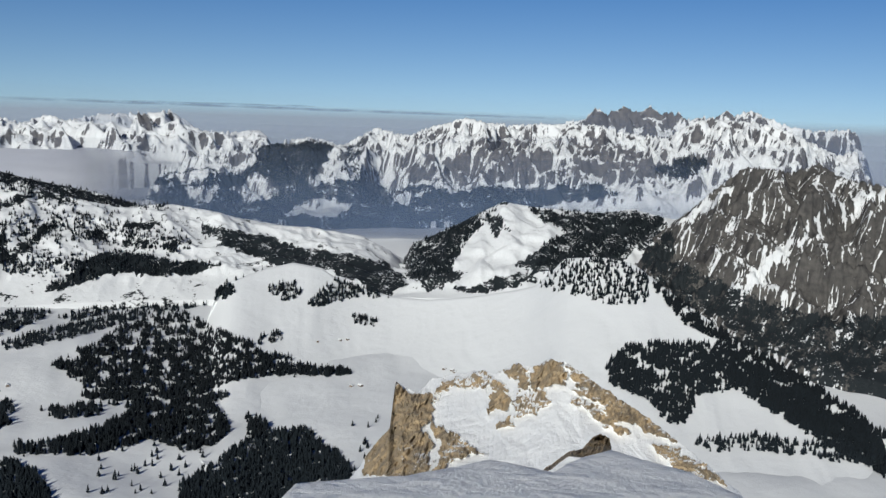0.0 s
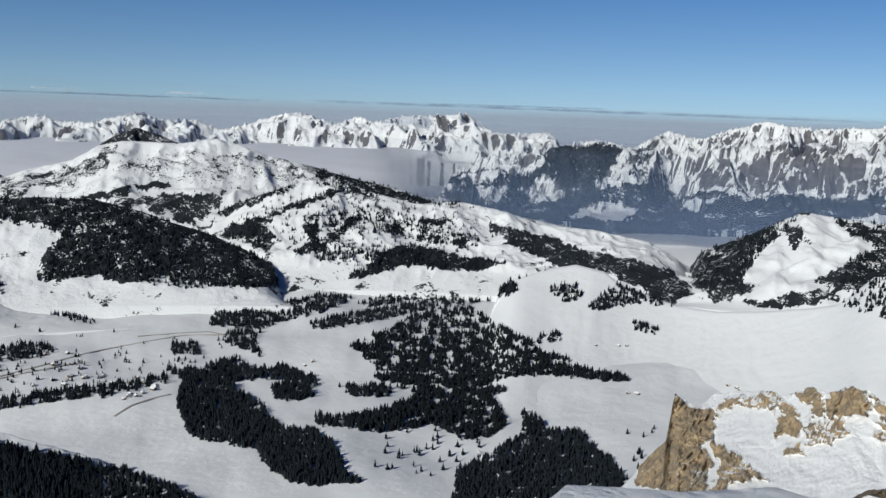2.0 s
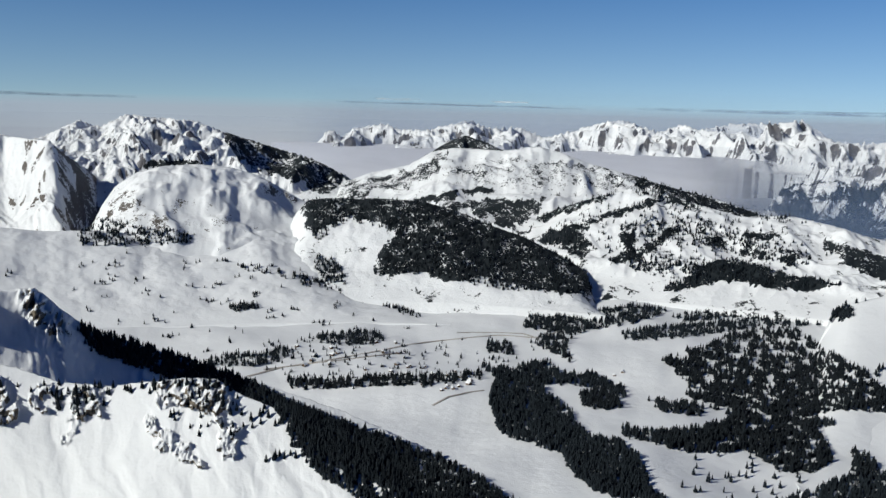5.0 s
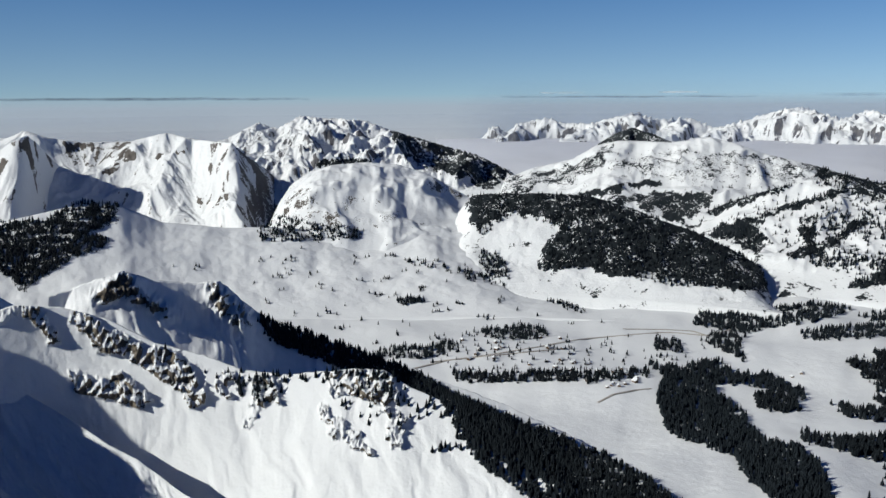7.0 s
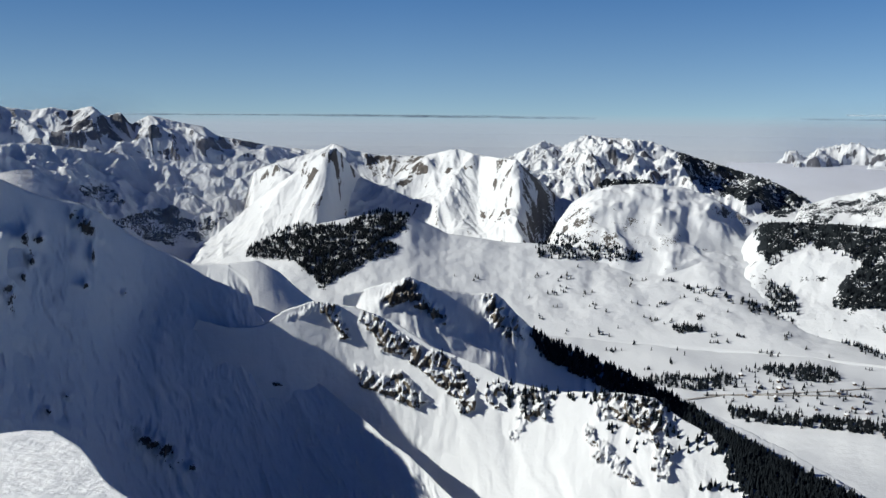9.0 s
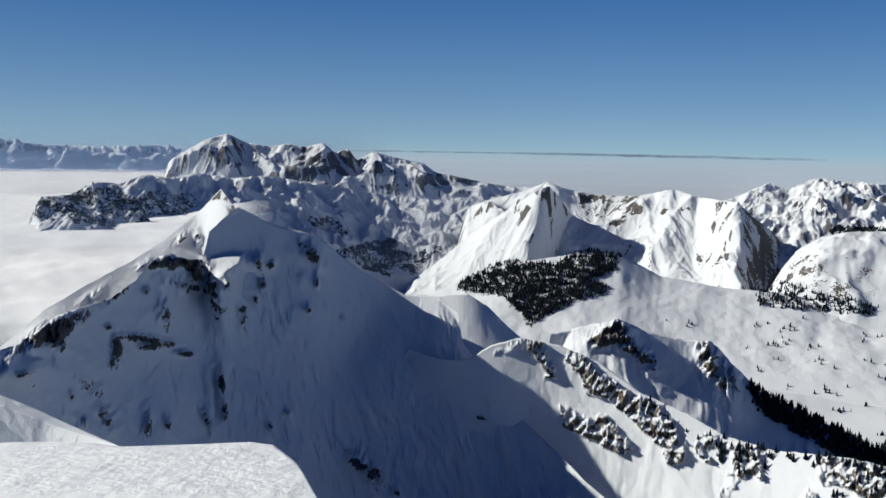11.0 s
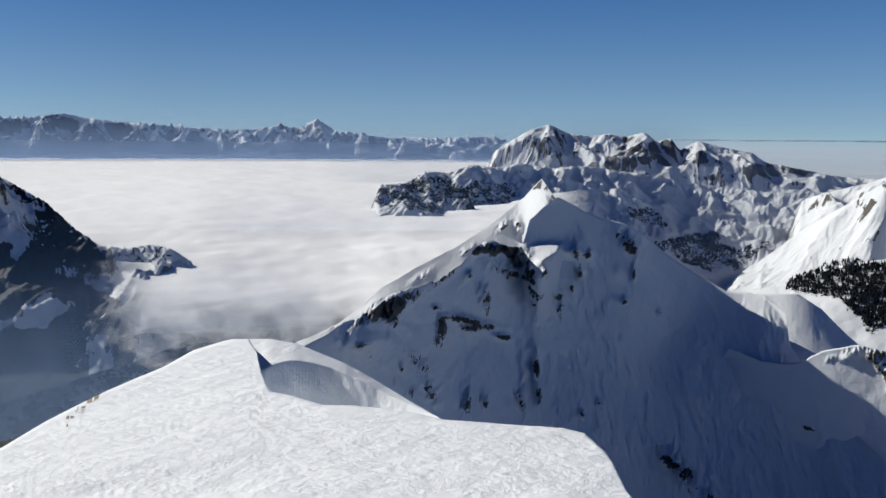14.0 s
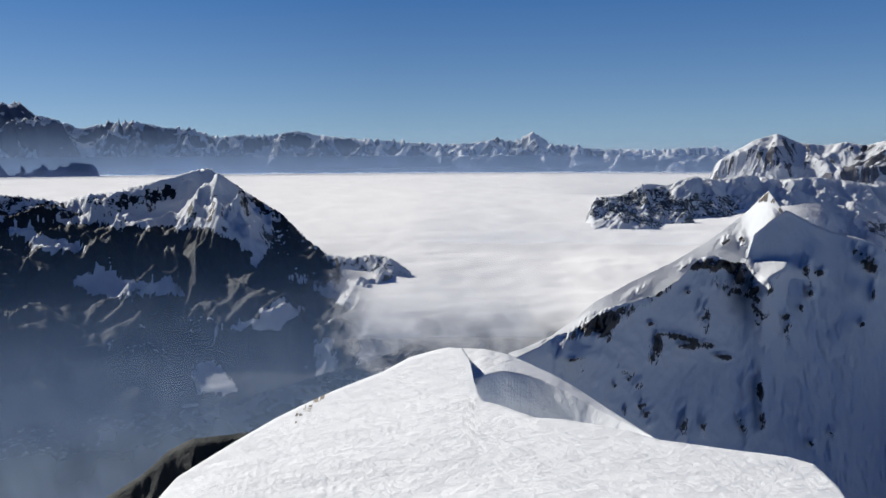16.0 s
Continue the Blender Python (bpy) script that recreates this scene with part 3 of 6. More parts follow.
massif("mountain", "broad snow mountain with a rocky top", "mountain", far_mat,
      [(43.43, -5.72), (45.24, -4.67), (47.42, -3.62), (49.96, -2.91), (52.88, -2.02), (54.71, -1.37), (56.89, -1.23), (58.71, -1.05), (60.17, -1.83), (61.42, -1.47), (63.42, -2.47), (66.29, -3.23)],
      [(40, 2800), (70, 2700)], [(40, -6, 2300), (70, -7, 2300)], wooded=[([(52.88, -2.02), (49.96, -2.73), (47.42, -3.33), (44.70, -4.67), (46.64, -5.78), (48.83, -5.08), (51.03, -4.37), (52.51, -3.10)], 0.7), ([(58.37, -4.01), (56.17, -3.80), (53.97, -3.83), (54.33, -4.38), (57.64, -4.38)], 0.8)], step=0.07, rows=160, size=4.0, high=0.22, flute=8)
massif("mountain", "long snow ridge with rock bands and a shadowed cliff", "mountain", land("banded_snow_slope", 7, rock=(0.11, 0.1, 0.09), slope=0.6, steep=1.1, blotch=0.4, flute=0.35, bare=-0.22, bump=0.3),
      [(58.78, -8.40), (59.87, -6.37), (60.57, -4.73), (62.36, -3.34), (63.07, -2.68), (63.96, -2.64), (65.56, -2.38), (66.95, -2.01), (69.06, -2.49), (71.78, -2.49), (73.76, -2.12), (74.88, -1.73), (76.37, -2.39), (78.92, -3.08), (81.43, -4.26)],
      [(56, 2460), (59.5, 2440), (60.7, 2390), (62.6, 2060), (66, 2270), (69, 2380), (85, 2450)], [(56, -9, 2330), (59.6, -9.2, 2300), (60.6, -9.4, 2230), (62.3, -10.5, 1800), (66, -10.4, 1900), (70, -10, 1950), (85, -9.8, 1980)], soft=0.45,
      stones=[([(72.78, -2.44), (71.44, -2.29), (69.06, -2.66), (68.74, -3.27), (70.18, -4.59), (70.86, -4.40), (69.44, -3.36), (71.52, -4.03), (72.36, -3.84), (72.82, -3.20)], 0.55), ([(65.67, -5.93), (64.58, -5.48), (63.50, -5.78), (63.52, -6.51), (64.62, -6.85), (65.50, -6.47)], 0.2), ([(68.05, -3.28), (66.28, -3.05), (65.94, -3.30), (67.37, -3.75)], 0.4)], step=0.06, rows=190, size=4.0, high=0.1, flute=2, spines=[(69.3, 66.5, 2.2, 30), (66.5, 66.5, 1.5, 15)])
massif("mountain", "pyramid-shaped snow peak with a shaded flank", "mountain", mid_mat,
      [(71.72, -8.07), (72.31, -6.29), (72.56, -4.53), (73.50, -3.47), (74.12, -2.70), (74.73, -2.01), (75.56, -2.34), (76.73, -3.20), (78.38, -4.30), (80.34, -5.79), (82.27, -7.44), (85.01, -8.93)],
      [(67, 2480), (71, 2450), (72.6, 2380), (74.75, 2080), (80, 2230), (86, 2280)], [(67, -8.5, 2350), (71, -8.5, 2330), (73, -9, 2250), (76.0, -10.4, 1840), (80, -10, 1930), (88, -9.8, 1980)], soft=0.8,
      stones=[([(81.29, -7.16), (78.98, -4.77), (77.06, -2.96), (75.96, -2.07), (76.39, -3.11), (77.65, -4.55), (79.6, -6.2), (80.94, -7.33)], 0.3), ([(76.9, -2.96), (76.42, -2.6), (75.89, -3.45), (75.62, -5.34), (76.23, -6.41), (77.07, -6.1), (76.99, -4.35)], 0.45), ([(75.79, -2.24), (74.68, -1.87), (72.85, -3.35), (73.44, -4.05), (74.26, -3.57), (75.03, -4.28)], 0.3), ([(78.94, -5.82), (77.27, -5.41), (77.39, -6.46), (78.73, -6.52)], 0.3)], taper=(0, 1.5), step=0.06, rows=170, size=3.0, high=0.07, flute=2, spines=[(78, 81, 2, 18)])
massif("hill", "smooth rolling snow slopes below the peaks", "hill", field_mat,
      [(38.25, -11.93), (43.60, -10.95), (47.28, -9.43), (50.98, -8.54), (54.69, -8.71), (57.67, -8.41), (60.63, -8.09), (63.56, -8.04), (67.50, -7.51), (69.91, -6.36), (72.65, -6.28), (76.00, -6.91), (79.90, -8.16), (82.41, -9.21), (85.35, -9.54), (87.09, -10.32)],
      [(50, 1650), (90, 1650)], [(50, -14.2, 1370), (90, -14.2, 1370)], taper=(3, 2),
      wooded=[([(80.54, -8.46), (77.63, -7.11), (74.37, -7.19), (71.96, -6.13), (69.92, -6.44), (70.30, -7.35), (72.06, -8.13), (70.36, -8.56), (72.82, -9.51), (74.56, -10.46), (75.60, -11.09), (77.77, -9.22), (80.58, -9.02)], 0.45)], rows=110, size=4.0, high=0.07, sharp=False)
massif("hill", "rounded white snow dome speckled with rocks", "hill", dome_mat,
      [(41.81, -10.88), (44.02, -9.16), (46.61, -7.08), (48.82, -5.88), (50.66, -4.80), (52.50, -4.23), (54.70, -4.05), (56.72, -4.20), (58.19, -4.59), (59.41, -5.39), (60.24, -6.55), (61.19, -8.37), (62.50, -9.81)],
      [(44, 1850), (62, 1850)], [(44, -12, 1500), (62, -11.5, 1560)], stones=[([(59.85, -5.46), (58.38, -5.47), (57.66, -6.57), (54.70, -6.21), (52.47, -7.30), (50.99, -8.03), (51.72, -8.40), (54.69, -8.23), (58.41, -8.40), (59.88, -7.65)], 0.22), ([(51.03, -4.73), (48.83, -5.26), (47.35, -6.33), (48.80, -6.54), (50.65, -5.83)], 0.2)], rows=110, size=3.5, high=0.09, sharp=True, taper=(0, 0), spines=[(57.5, 58.5, 5, 45), (54, 53, 3, 15)])
massif("hill", "dark conifer-covered hillside above the valley", "hill", forest_mat,
      [(28.01, -11.18), (30.83, -9.56), (33.45, -8.37), (35.44, -7.75), (37.49, -6.97), (40.26, -6.21), (43.77, -6.09), (46.63, -6.14), (48.81, -6.43), (51.73, -7.37)],
      [(25, 1600), (50, 1760)], [(25, -13.2, 1430), (50, -12.6, 1490)], taper=(1.5, 4),
      wooded=[([(48.08, -6.34), (45.21, -5.61), (41.65, -6.07), (38.55, -6.16), (35.79, -7.45), (33.46, -8.20), (30.84, -9.39), (28.02, -11.05), (27.95, -11.94), (31.61, -11.79), (34.56, -11.44), (36.26, -10.93), (36.91, -11.39), (38.98, -11.34), (40.75, -10.72), (42.51, -11.16), (43.60, -10.77), (42.93, -9.66), (41.90, -8.55), (43.00, -7.69), (45.16, -7.20), (46.94, -8.33), (47.86, -8.16)], 0.74), ([(39.07, -9.50), (36.67, -9.56), (35.62, -10.37), (37.99, -10.44), (39.21, -10.04)], 0.2)], rows=80, size=4.0, high=0.12, sharp=False)
ridge("hill", "small dark wooded summit behind the snow hill", "hill", forest_mat,
      [(32.43, -4.09), (34.68, -2.94), (36.17, -2.34), (37.57, -1.92), (38.73, -2.32), (40.17, -3.28), (41.96, -4.79)], [(20, 2500), (50, 2500)], [(20, -5, 2400), (50, -5, 2400)], rows=24, wooded=[([(41.96, -4.79), (40.17, -2.92), (37.59, -1.56), (34.70, -2.58), (32.43, -4.09)], 0.75)])
massif("hill", "wide snow hill with scattered conifers and fields", "hill", hill_mat,
      [(11.61, -7.19), (14.82, -6.66), (18.13, -6.37), (21.62, -5.34), (24.82, -4.63), (27.00, -4.03), (29.55, -3.46), (31.40, -2.81), (32.87, -2.47), (35.05, -2.81), (38.35, -2.71), (39.81, -3.05), (41.25, -3.90), (43.78, -4.48), (46.29, -5.44), (47.01, -5.82)] + [(0.47, -10.49), (2.92, -8.70)],
      [(8, 2200), (50, 2350)], [(8, -10.5, 1760), (50, -10.5, 1780)],
      wooded=[([(38.32, -4.01), (35.13, -3.33), (30.77, -3.42), (27.81, -3.82), (25.57, -4.51), (26.27, -5.10), (30.70, -4.95), (33.61, -5.34), (36.52, -4.84), (39.37, -4.40)], 0.3), ([(45.84, -4.96), (43.16, -4.71), (40.77, -4.10), (38.35, -2.58), (39.37, -4.40), (41.44, -5.54), (43.49, -5.60), (44.50, -6.32), (45.84, -6.17)], 0.5), ([(37.93, -5.43), (35.79, -5.17), (35.42, -5.52), (37.57, -5.78)], 0.8), ([(41.09, -6.06), (38.99, -5.64), (37.93, -5.43), (38.27, -6.16), (40.73, -6.41)], 0.8), ([(38.98, -6.54), (36.49, -5.92), (33.96, -6.01), (32.14, -5.75), (33.54, -7.45), (34.99, -7.94), (35.73, -7.34), (37.19, -6.85)], 0.75), ([(27.45, -3.80), (25.58, -4.22), (22.59, -5.07), (20.71, -5.69), (18.10, -6.43), (16.59, -7.23), (18.78, -7.10), (21.00, -6.74), (23.27, -5.92), (24.43, -5.07), (26.28, -4.91)], 0.75)], rows=140, size=4.0, high=0.08)
massif("hill", "lower snow hill with hedged fields and dark tree belts", "hill", hill_mat,
      [(14.18, -6.61), (17.15, -6.09), (20.16, -6.31), (22.99, -5.64), (25.15, -5.01), (26.94, -4.93), (29.07, -5.58), (31.58, -6.47), (34.47, -7.99), (35.91, -9.00)] + [(0.03, -11.63), (1.81, -9.96), (3.23, -8.91), (4.98, -8.06), (8.45, -7.51), (11.99, -7.35)],
      [(8, 1900), (35, 1950)], [(8, -12.2, 1560), (35, -12, 1580)],
      wooded=[([(35.72, -7.89), (33.55, -7.27), (31.75, -6.28), (29.94, -5.65), (27.74, -5.17), (28.45, -5.76), (30.27, -6.40), (31.72, -7.01), (33.52, -8.00)], 0.7), ([(32.77, -8.52), (31.33, -7.73), (29.86, -7.30), (27.32, -6.25), (25.15, -5.40), (24.77, -5.57), (26.57, -6.40), (28.76, -7.06), (30.21, -7.86), (29.06, -8.55), (29.77, -9.50), (31.65, -8.84)], 0.8), ([(27.24, -7.72), (26.49, -7.87), (26.43, -8.97), (24.29, -7.38), (23.55, -7.34), (25.32, -8.91), (26.40, -9.52), (28.26, -9.80), (26.99, -9.00)], 0.75), ([(22.46, -7.09), (21.68, -7.59), (20.37, -7.87), (20.90, -8.27), (22.03, -7.98)], 0.8), ([(19.86, -7.39), (18.06, -6.98), (17.66, -7.42), (19.09, -7.85)], 0.7), ([(17.93, -8.61), (16.50, -8.32), (16.46, -8.86), (17.54, -8.94)], 0.8)] +
             [([(24.79, -5.20), (23.30, -5.48), (21.77, -6.31), (22.88, -6.19), (24.39, -5.73)], 0.6), ([(24.44, -11.15), (23.00, -10.25), (21.57, -9.24), (20.11, -8.95), (18.24, -9.36), (16.39, -9.76), (13.85, -9.90), (16.32, -10.56), (20.02, -10.30), (22.21, -10.82), (23.68, -11.28)], 0.8), ([(15.53, -6.97), (14.05, -7.58), (11.55, -8.07), (8.70, -8.97), (6.67, -9.10), (5.00, -9.32), (3.34, -9.80), (0.56, -12.10), (2.72, -12.43), (5.14, -11.06), (6.87, -10.41), (8.56, -10.43), (10.31, -10.09), (11.76, -9.52), (13.58, -8.98), (15.10, -7.84)], 0.8), ([(20.15, -8.40), (19.08, -7.96), (18.31, -8.46), (19.37, -9.08)], 0.6)], rows=130, size=4.0, high=0.08)
massif("hill", "wooded hill with a bright snow clearing", "hill", land("wooded_spur_slope", 12, bare=-0.3, slope=0.4, woods=(-500, -120), wood_amount=-0.25, wood_grain=5, bump=0.3),
      [(-17.34, -6.36), (-14.57, -6.04), (-12.43, -5.59), (-10.31, -5.99), (-8.14, -5.88), (-5.94, -5.76), (-4.09, -5.51), (-1.56, -6.89), (0.26, -7.80), (3.20, -9.17)],
      [(-15, 2000), (5, 1900)], [(-15, -12, 1570), (5, -12, 1570)],
      wooded=[([(3.40, -9.10), (0.85, -7.90), (-1.30, -6.70), (-3.42, -5.43), (-4.49, -5.31), (-2.74, -6.27), (-2.43, -7.38), (-1.39, -8.53), (-1.08, -9.64), (-1.51, -10.72), (0.69, -11.56), (2.61, -10.18)], 0.75), ([(-3.12, -6.61), (-4.20, -6.38), (-4.27, -7.65), (-3.56, -7.87)], 0.7), ([(-5.60, -5.76), (-8.10, -6.16), (-11.53, -5.70), (-14.56, -5.92), (-14.35, -7.33), (-11.78, -8.94), (-6.58, -10.04), (-5.11, -9.60), (-6.82, -8.22), (-8.18, -7.23), (-6.72, -6.60)], 0.75), ([(-0.80, -11.49), (-3.71, -10.59), (-6.57, -9.86), (-6.26, -10.61), (-3.03, -11.54)], 0.8)], rows=100, size=4.0, high=0.1)
massif("mountain", "steep grey rock mountain streaked with snow gullies", "mountain", cliff_mat,
      [(-30.57, -2.75), (-26.87, -3.32), (-24.49, -2.97), (-23.19, -2.20), (-21.67, -2.83), (-20.69, -2.67), (-19.05, -2.62), (-17.50, -3.96), (-16.23, -5.23), (-14.61, -6.61), (-12.62, -8.46), (-10.53, -9.68)],
      [(-34, 1950), (-8, 1800)], [(-34, -15, 1240), (-8, -14, 1320)], taper=(0, 1.5), lean=-0.5,
      wooded=[([(-13.72, -9.11), (-15.45, -8.62), (-18.99, -10.10), (-22.38, -10.96), (-24.96, -11.17), (-27.97, -10.79), (-29.41, -13.19), (-29.82, -16.98), (-25.41, -15.80), (-22.68, -14.18), (-20.29, -13.45), (-17.78, -11.97), (-14.90, -10.81)], 0.66), ([(-12.62, -8.46), (-14.63, -6.89), (-15.34, -7.20), (-14.78, -9.03), (-13.40, -9.49)], 0.8)],
      stones=[([(-18.08, -2.81), (-19.68, -2.21), (-20.45, -3.72), (-18.74, -6.96), (-18.77, -11.52), (-18.12, -11.93), (-18.46, -7.68)], 0.1), ([(-14.95, -6.59), (-17.21, -4.61), (-17.56, -4.73), (-15.96, -6.17)], -1.2), ([(-22.20, -7.10), (-22.80, -6.71), (-20.43, -9.26), (-19.29, -11.64), (-18.84, -11.58)], -1.0), ([(-22.61, -6.31), (-22.95, -6.56), (-21.19, -8.5), (-19.69, -10.38), (-19.12, -11.66), (-18.62, -11.74), (-19.0, -10.09), (-20.22, -8.76)], -1.4), ([(-22.01, -6.7), (-24.27, -3.82), (-26.64, -3.33), (-27.03, -4.95), (-24.45, -5.82)], -0.35), ([(-14.95, -6.58), (-15.28, -6.31), (-17.84, -4.04), (-18.5, -4.0), (-16.3, -6.07)], -1.3)], step=0.05, rows=260, size=4.0, high=0.3, flute=5, fine=0.45, coarse=0.3)
ridge("hill", "broad snow plateau with conifer edges", "hill", field_mat,
      [(-30.61, -18.72), (-28.33, -17.65), (-25.41, -15.86), (-22.03, -14.33), (-19.26, -13.28), (-17.08, -11.89), (-14.88, -10.52), (-12.65, -9.04), (-10.48, -8.78), (-8.31, -9.01), (-6.56, -10.86), (-4.72, -11.32), (-2.12, -11.80), (0.50, -12.07), (2.76, -11.95), (5.01, -11.40), (6.50, -10.91), (7.62, -10.15), (9.45, -9.80), (11.25, -10.17), (13.75, -11.12), (15.87, -12.77), (17.28, -14.48)],
      [(-30, 1000), (-14, 1250), (2, 1400), (10, 1500), (22, 1200)], [(-30, -29, 600), (0, -29, 600), (8, -28.5, 620), (14, -23.5, 790), (18, -19.2, 1020), (24, -17.8, 1150)], step=0.09, rows=100, jag=0.02, spur=0.07, spur_size=4.0, rough=0.1, ridged=False, taper=(2, 3), skirt=-420, soft=2.5)

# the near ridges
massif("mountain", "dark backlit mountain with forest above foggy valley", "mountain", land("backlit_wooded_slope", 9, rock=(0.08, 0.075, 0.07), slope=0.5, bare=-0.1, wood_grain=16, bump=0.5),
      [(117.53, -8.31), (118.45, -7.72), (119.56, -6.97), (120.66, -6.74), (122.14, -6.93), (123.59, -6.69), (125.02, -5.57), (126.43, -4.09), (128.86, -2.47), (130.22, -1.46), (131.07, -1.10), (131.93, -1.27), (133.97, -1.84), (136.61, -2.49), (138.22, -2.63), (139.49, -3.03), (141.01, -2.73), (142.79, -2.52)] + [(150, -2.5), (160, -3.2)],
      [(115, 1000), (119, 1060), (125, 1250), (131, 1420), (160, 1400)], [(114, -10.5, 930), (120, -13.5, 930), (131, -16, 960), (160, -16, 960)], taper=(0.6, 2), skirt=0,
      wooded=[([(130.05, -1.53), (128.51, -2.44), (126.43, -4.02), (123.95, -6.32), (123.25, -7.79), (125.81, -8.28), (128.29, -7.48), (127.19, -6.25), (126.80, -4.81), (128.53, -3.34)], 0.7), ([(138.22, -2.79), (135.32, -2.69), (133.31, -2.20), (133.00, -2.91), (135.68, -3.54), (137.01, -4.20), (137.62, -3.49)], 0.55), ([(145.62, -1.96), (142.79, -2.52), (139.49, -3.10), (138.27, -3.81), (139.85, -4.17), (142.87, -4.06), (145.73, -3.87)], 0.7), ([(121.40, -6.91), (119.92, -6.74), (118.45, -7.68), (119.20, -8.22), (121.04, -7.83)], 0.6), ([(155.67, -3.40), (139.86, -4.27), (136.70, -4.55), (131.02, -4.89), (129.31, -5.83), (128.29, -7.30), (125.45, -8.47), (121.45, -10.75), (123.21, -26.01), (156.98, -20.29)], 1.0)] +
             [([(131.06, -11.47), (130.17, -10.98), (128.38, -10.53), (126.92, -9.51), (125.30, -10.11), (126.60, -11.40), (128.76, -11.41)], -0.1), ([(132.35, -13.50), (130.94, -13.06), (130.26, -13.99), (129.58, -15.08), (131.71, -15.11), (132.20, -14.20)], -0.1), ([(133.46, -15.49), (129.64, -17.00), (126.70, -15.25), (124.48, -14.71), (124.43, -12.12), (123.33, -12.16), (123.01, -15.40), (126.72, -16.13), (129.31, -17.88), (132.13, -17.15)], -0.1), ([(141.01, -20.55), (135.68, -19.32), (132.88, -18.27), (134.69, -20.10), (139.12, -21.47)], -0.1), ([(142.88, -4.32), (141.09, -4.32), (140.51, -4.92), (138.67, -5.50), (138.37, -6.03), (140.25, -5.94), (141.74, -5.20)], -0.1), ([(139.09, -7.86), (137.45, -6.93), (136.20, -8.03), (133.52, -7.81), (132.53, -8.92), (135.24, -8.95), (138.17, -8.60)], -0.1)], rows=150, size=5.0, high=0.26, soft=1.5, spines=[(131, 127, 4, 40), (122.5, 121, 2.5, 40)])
ridge("ground", "wooded valley floor with snow clearings under mist", "valley", land("misty_valley_floor", 18, bare=-3, wood_grain=9, bump=0.3),
      [(100, -13), (160, -13)], [(100, 1250), (160, 1250)], [(100, -32, 520), (160, -32, 520)], step=0.12, rows=90, jag=0, spur=0.1, spur_size=5.0, ridged=False,
      wooded=[([(155.69, -3.68), (101.05, -4.81), (100.47, -25.40), (156.98, -20.29)], 0.75), ([(132.29, -13.37), (130.43, -13.11), (129.62, -14.45), (129.99, -15.18), (131.85, -14.68)], 0.0), ([(130.86, -11.31), (128.96, -10.59), (126.5, -9.83), (124.56, -10.27), (124.93, -10.94), (127.25, -11.53), (129.35, -11.83)], 0.0), ([(133.25, -16.17), (130.22, -16.46), (128.44, -15.51), (125.95, -14.99), (123.43, -15.07), (123.81, -15.97), (126.69, -15.99), (128.85, -17.0), (130.96, -17.88), (132.64, -17.31)], 0.0), ([(124.98, -12.65), (123.71, -11.92), (123.2, -13.45), (124.33, -14.95), (125.35, -14.04)], 0.0), ([(138.3, -20.13), (136.67, -19.36), (134.38, -19.02), (131.99, -17.98), (133.75, -19.75), (135.77, -20.51)], 0.0), ([(136.35, -13.16), (132.45, -13.19), (132.18, -14.58), (132.89, -15.53), (134.86, -15.32)], 0.25)] +
             [([(130.71, -11.56), (128.38, -10.53), (126.93, -9.87), (125.30, -10.11), (126.60, -11.40), (128.77, -11.59)], 0.12), ([(132.35, -13.50), (130.94, -13.06), (130.26, -13.99), (131.70, -14.94), (132.20, -14.20)], 0.12), ([(133.12, -15.52), (129.64, -16.82), (126.70, -15.25), (123.75, -15.02), (124.43, -12.12), (123.33, -12.16), (123.01, -15.40), (126.72, -15.95), (130.39, -17.80), (132.13, -16.98)], 0.3), ([(140.99, -20.30), (135.68, -19.32), (132.88, -18.27), (134.69, -20.10), (139.10, -21.16)], 0.0)])
ridge("ridge", "dark forested spur below the summit ridge", "mountain ridge", land("shaded_forest_spur", 6, woods=(-900, 500), wood_amount=1.0, wood_grain=3),
      [(124.52, -16.41), (126.75, -17.18), (128.58, -17.73), (130.39, -17.80), (132.51, -17.87), (133.93, -18.41), (135.70, -19.72), (138.10, -20.85), (139.10, -21.16)], [(115, 330), (150, 330)], [(115, -32, 270), (150, -32, 270)], step=0.1, rows=30, taper=(0, 0))
ridge("mountain", "sunlit snow flank of a sharp white summit", "mountain", land("sunlit_ridge_snow", 8, rock=(0.12, 0.1, 0.09), bare=-0.35, slope=0.55, steep=1.0, bump=0.25),
      [(93.6, -7.3), (94.4, -5.0), (94.9, -3.75), (95.15, -3.4), (95.76, -2.56), (96.3, -3.1), (96.97, -3.85), (98.07, -4.77), (99.17, -5.7), (101.02, -6.91), (102.49, -7.71), (103.96, -8.49), (106.15, -9.76), (107.62, -11.06), (109.07, -12.08), (110.85, -12.89), (112.09, -13.24), (113.1, -13.6)],
      [(93.5, 640), (95.5, 655), (97, 700), (100, 650), (105, 490), (112, 310), (114, 275)], [(93.5, -9, 600), (95, -9, 590), (97, -9.5, 600), (100, -9.5, 525), (105, -12, 388), (112, -15, 242), (114, -16.5, 215)], step=0.05, rows=110, jag=0.05, spur=0.1, spur_size=2.0, rough=0.3, taper=(0, 0.5), soft=0.6, ridged=False,
      rocks=[(103.5, -9.0, 0.8, 0.25, -0.6, 0.55), (100.5, -7.2, 0.5, 0.25, -0.5, 0.5), (98.2, -5.6, 0.4, 0.3, -0.6, 0.6), (97.2, -5.6, 0.25, 0.5, 0.0, 0.6), (106.8, -11.0, 0.8, 0.3, -0.6, 0.65), (96.2, -6.0, 0.2, 0.5, 0.0, 0.6), (109.5, -12.5, 0.7, 0.25, -0.5, 0.6)])
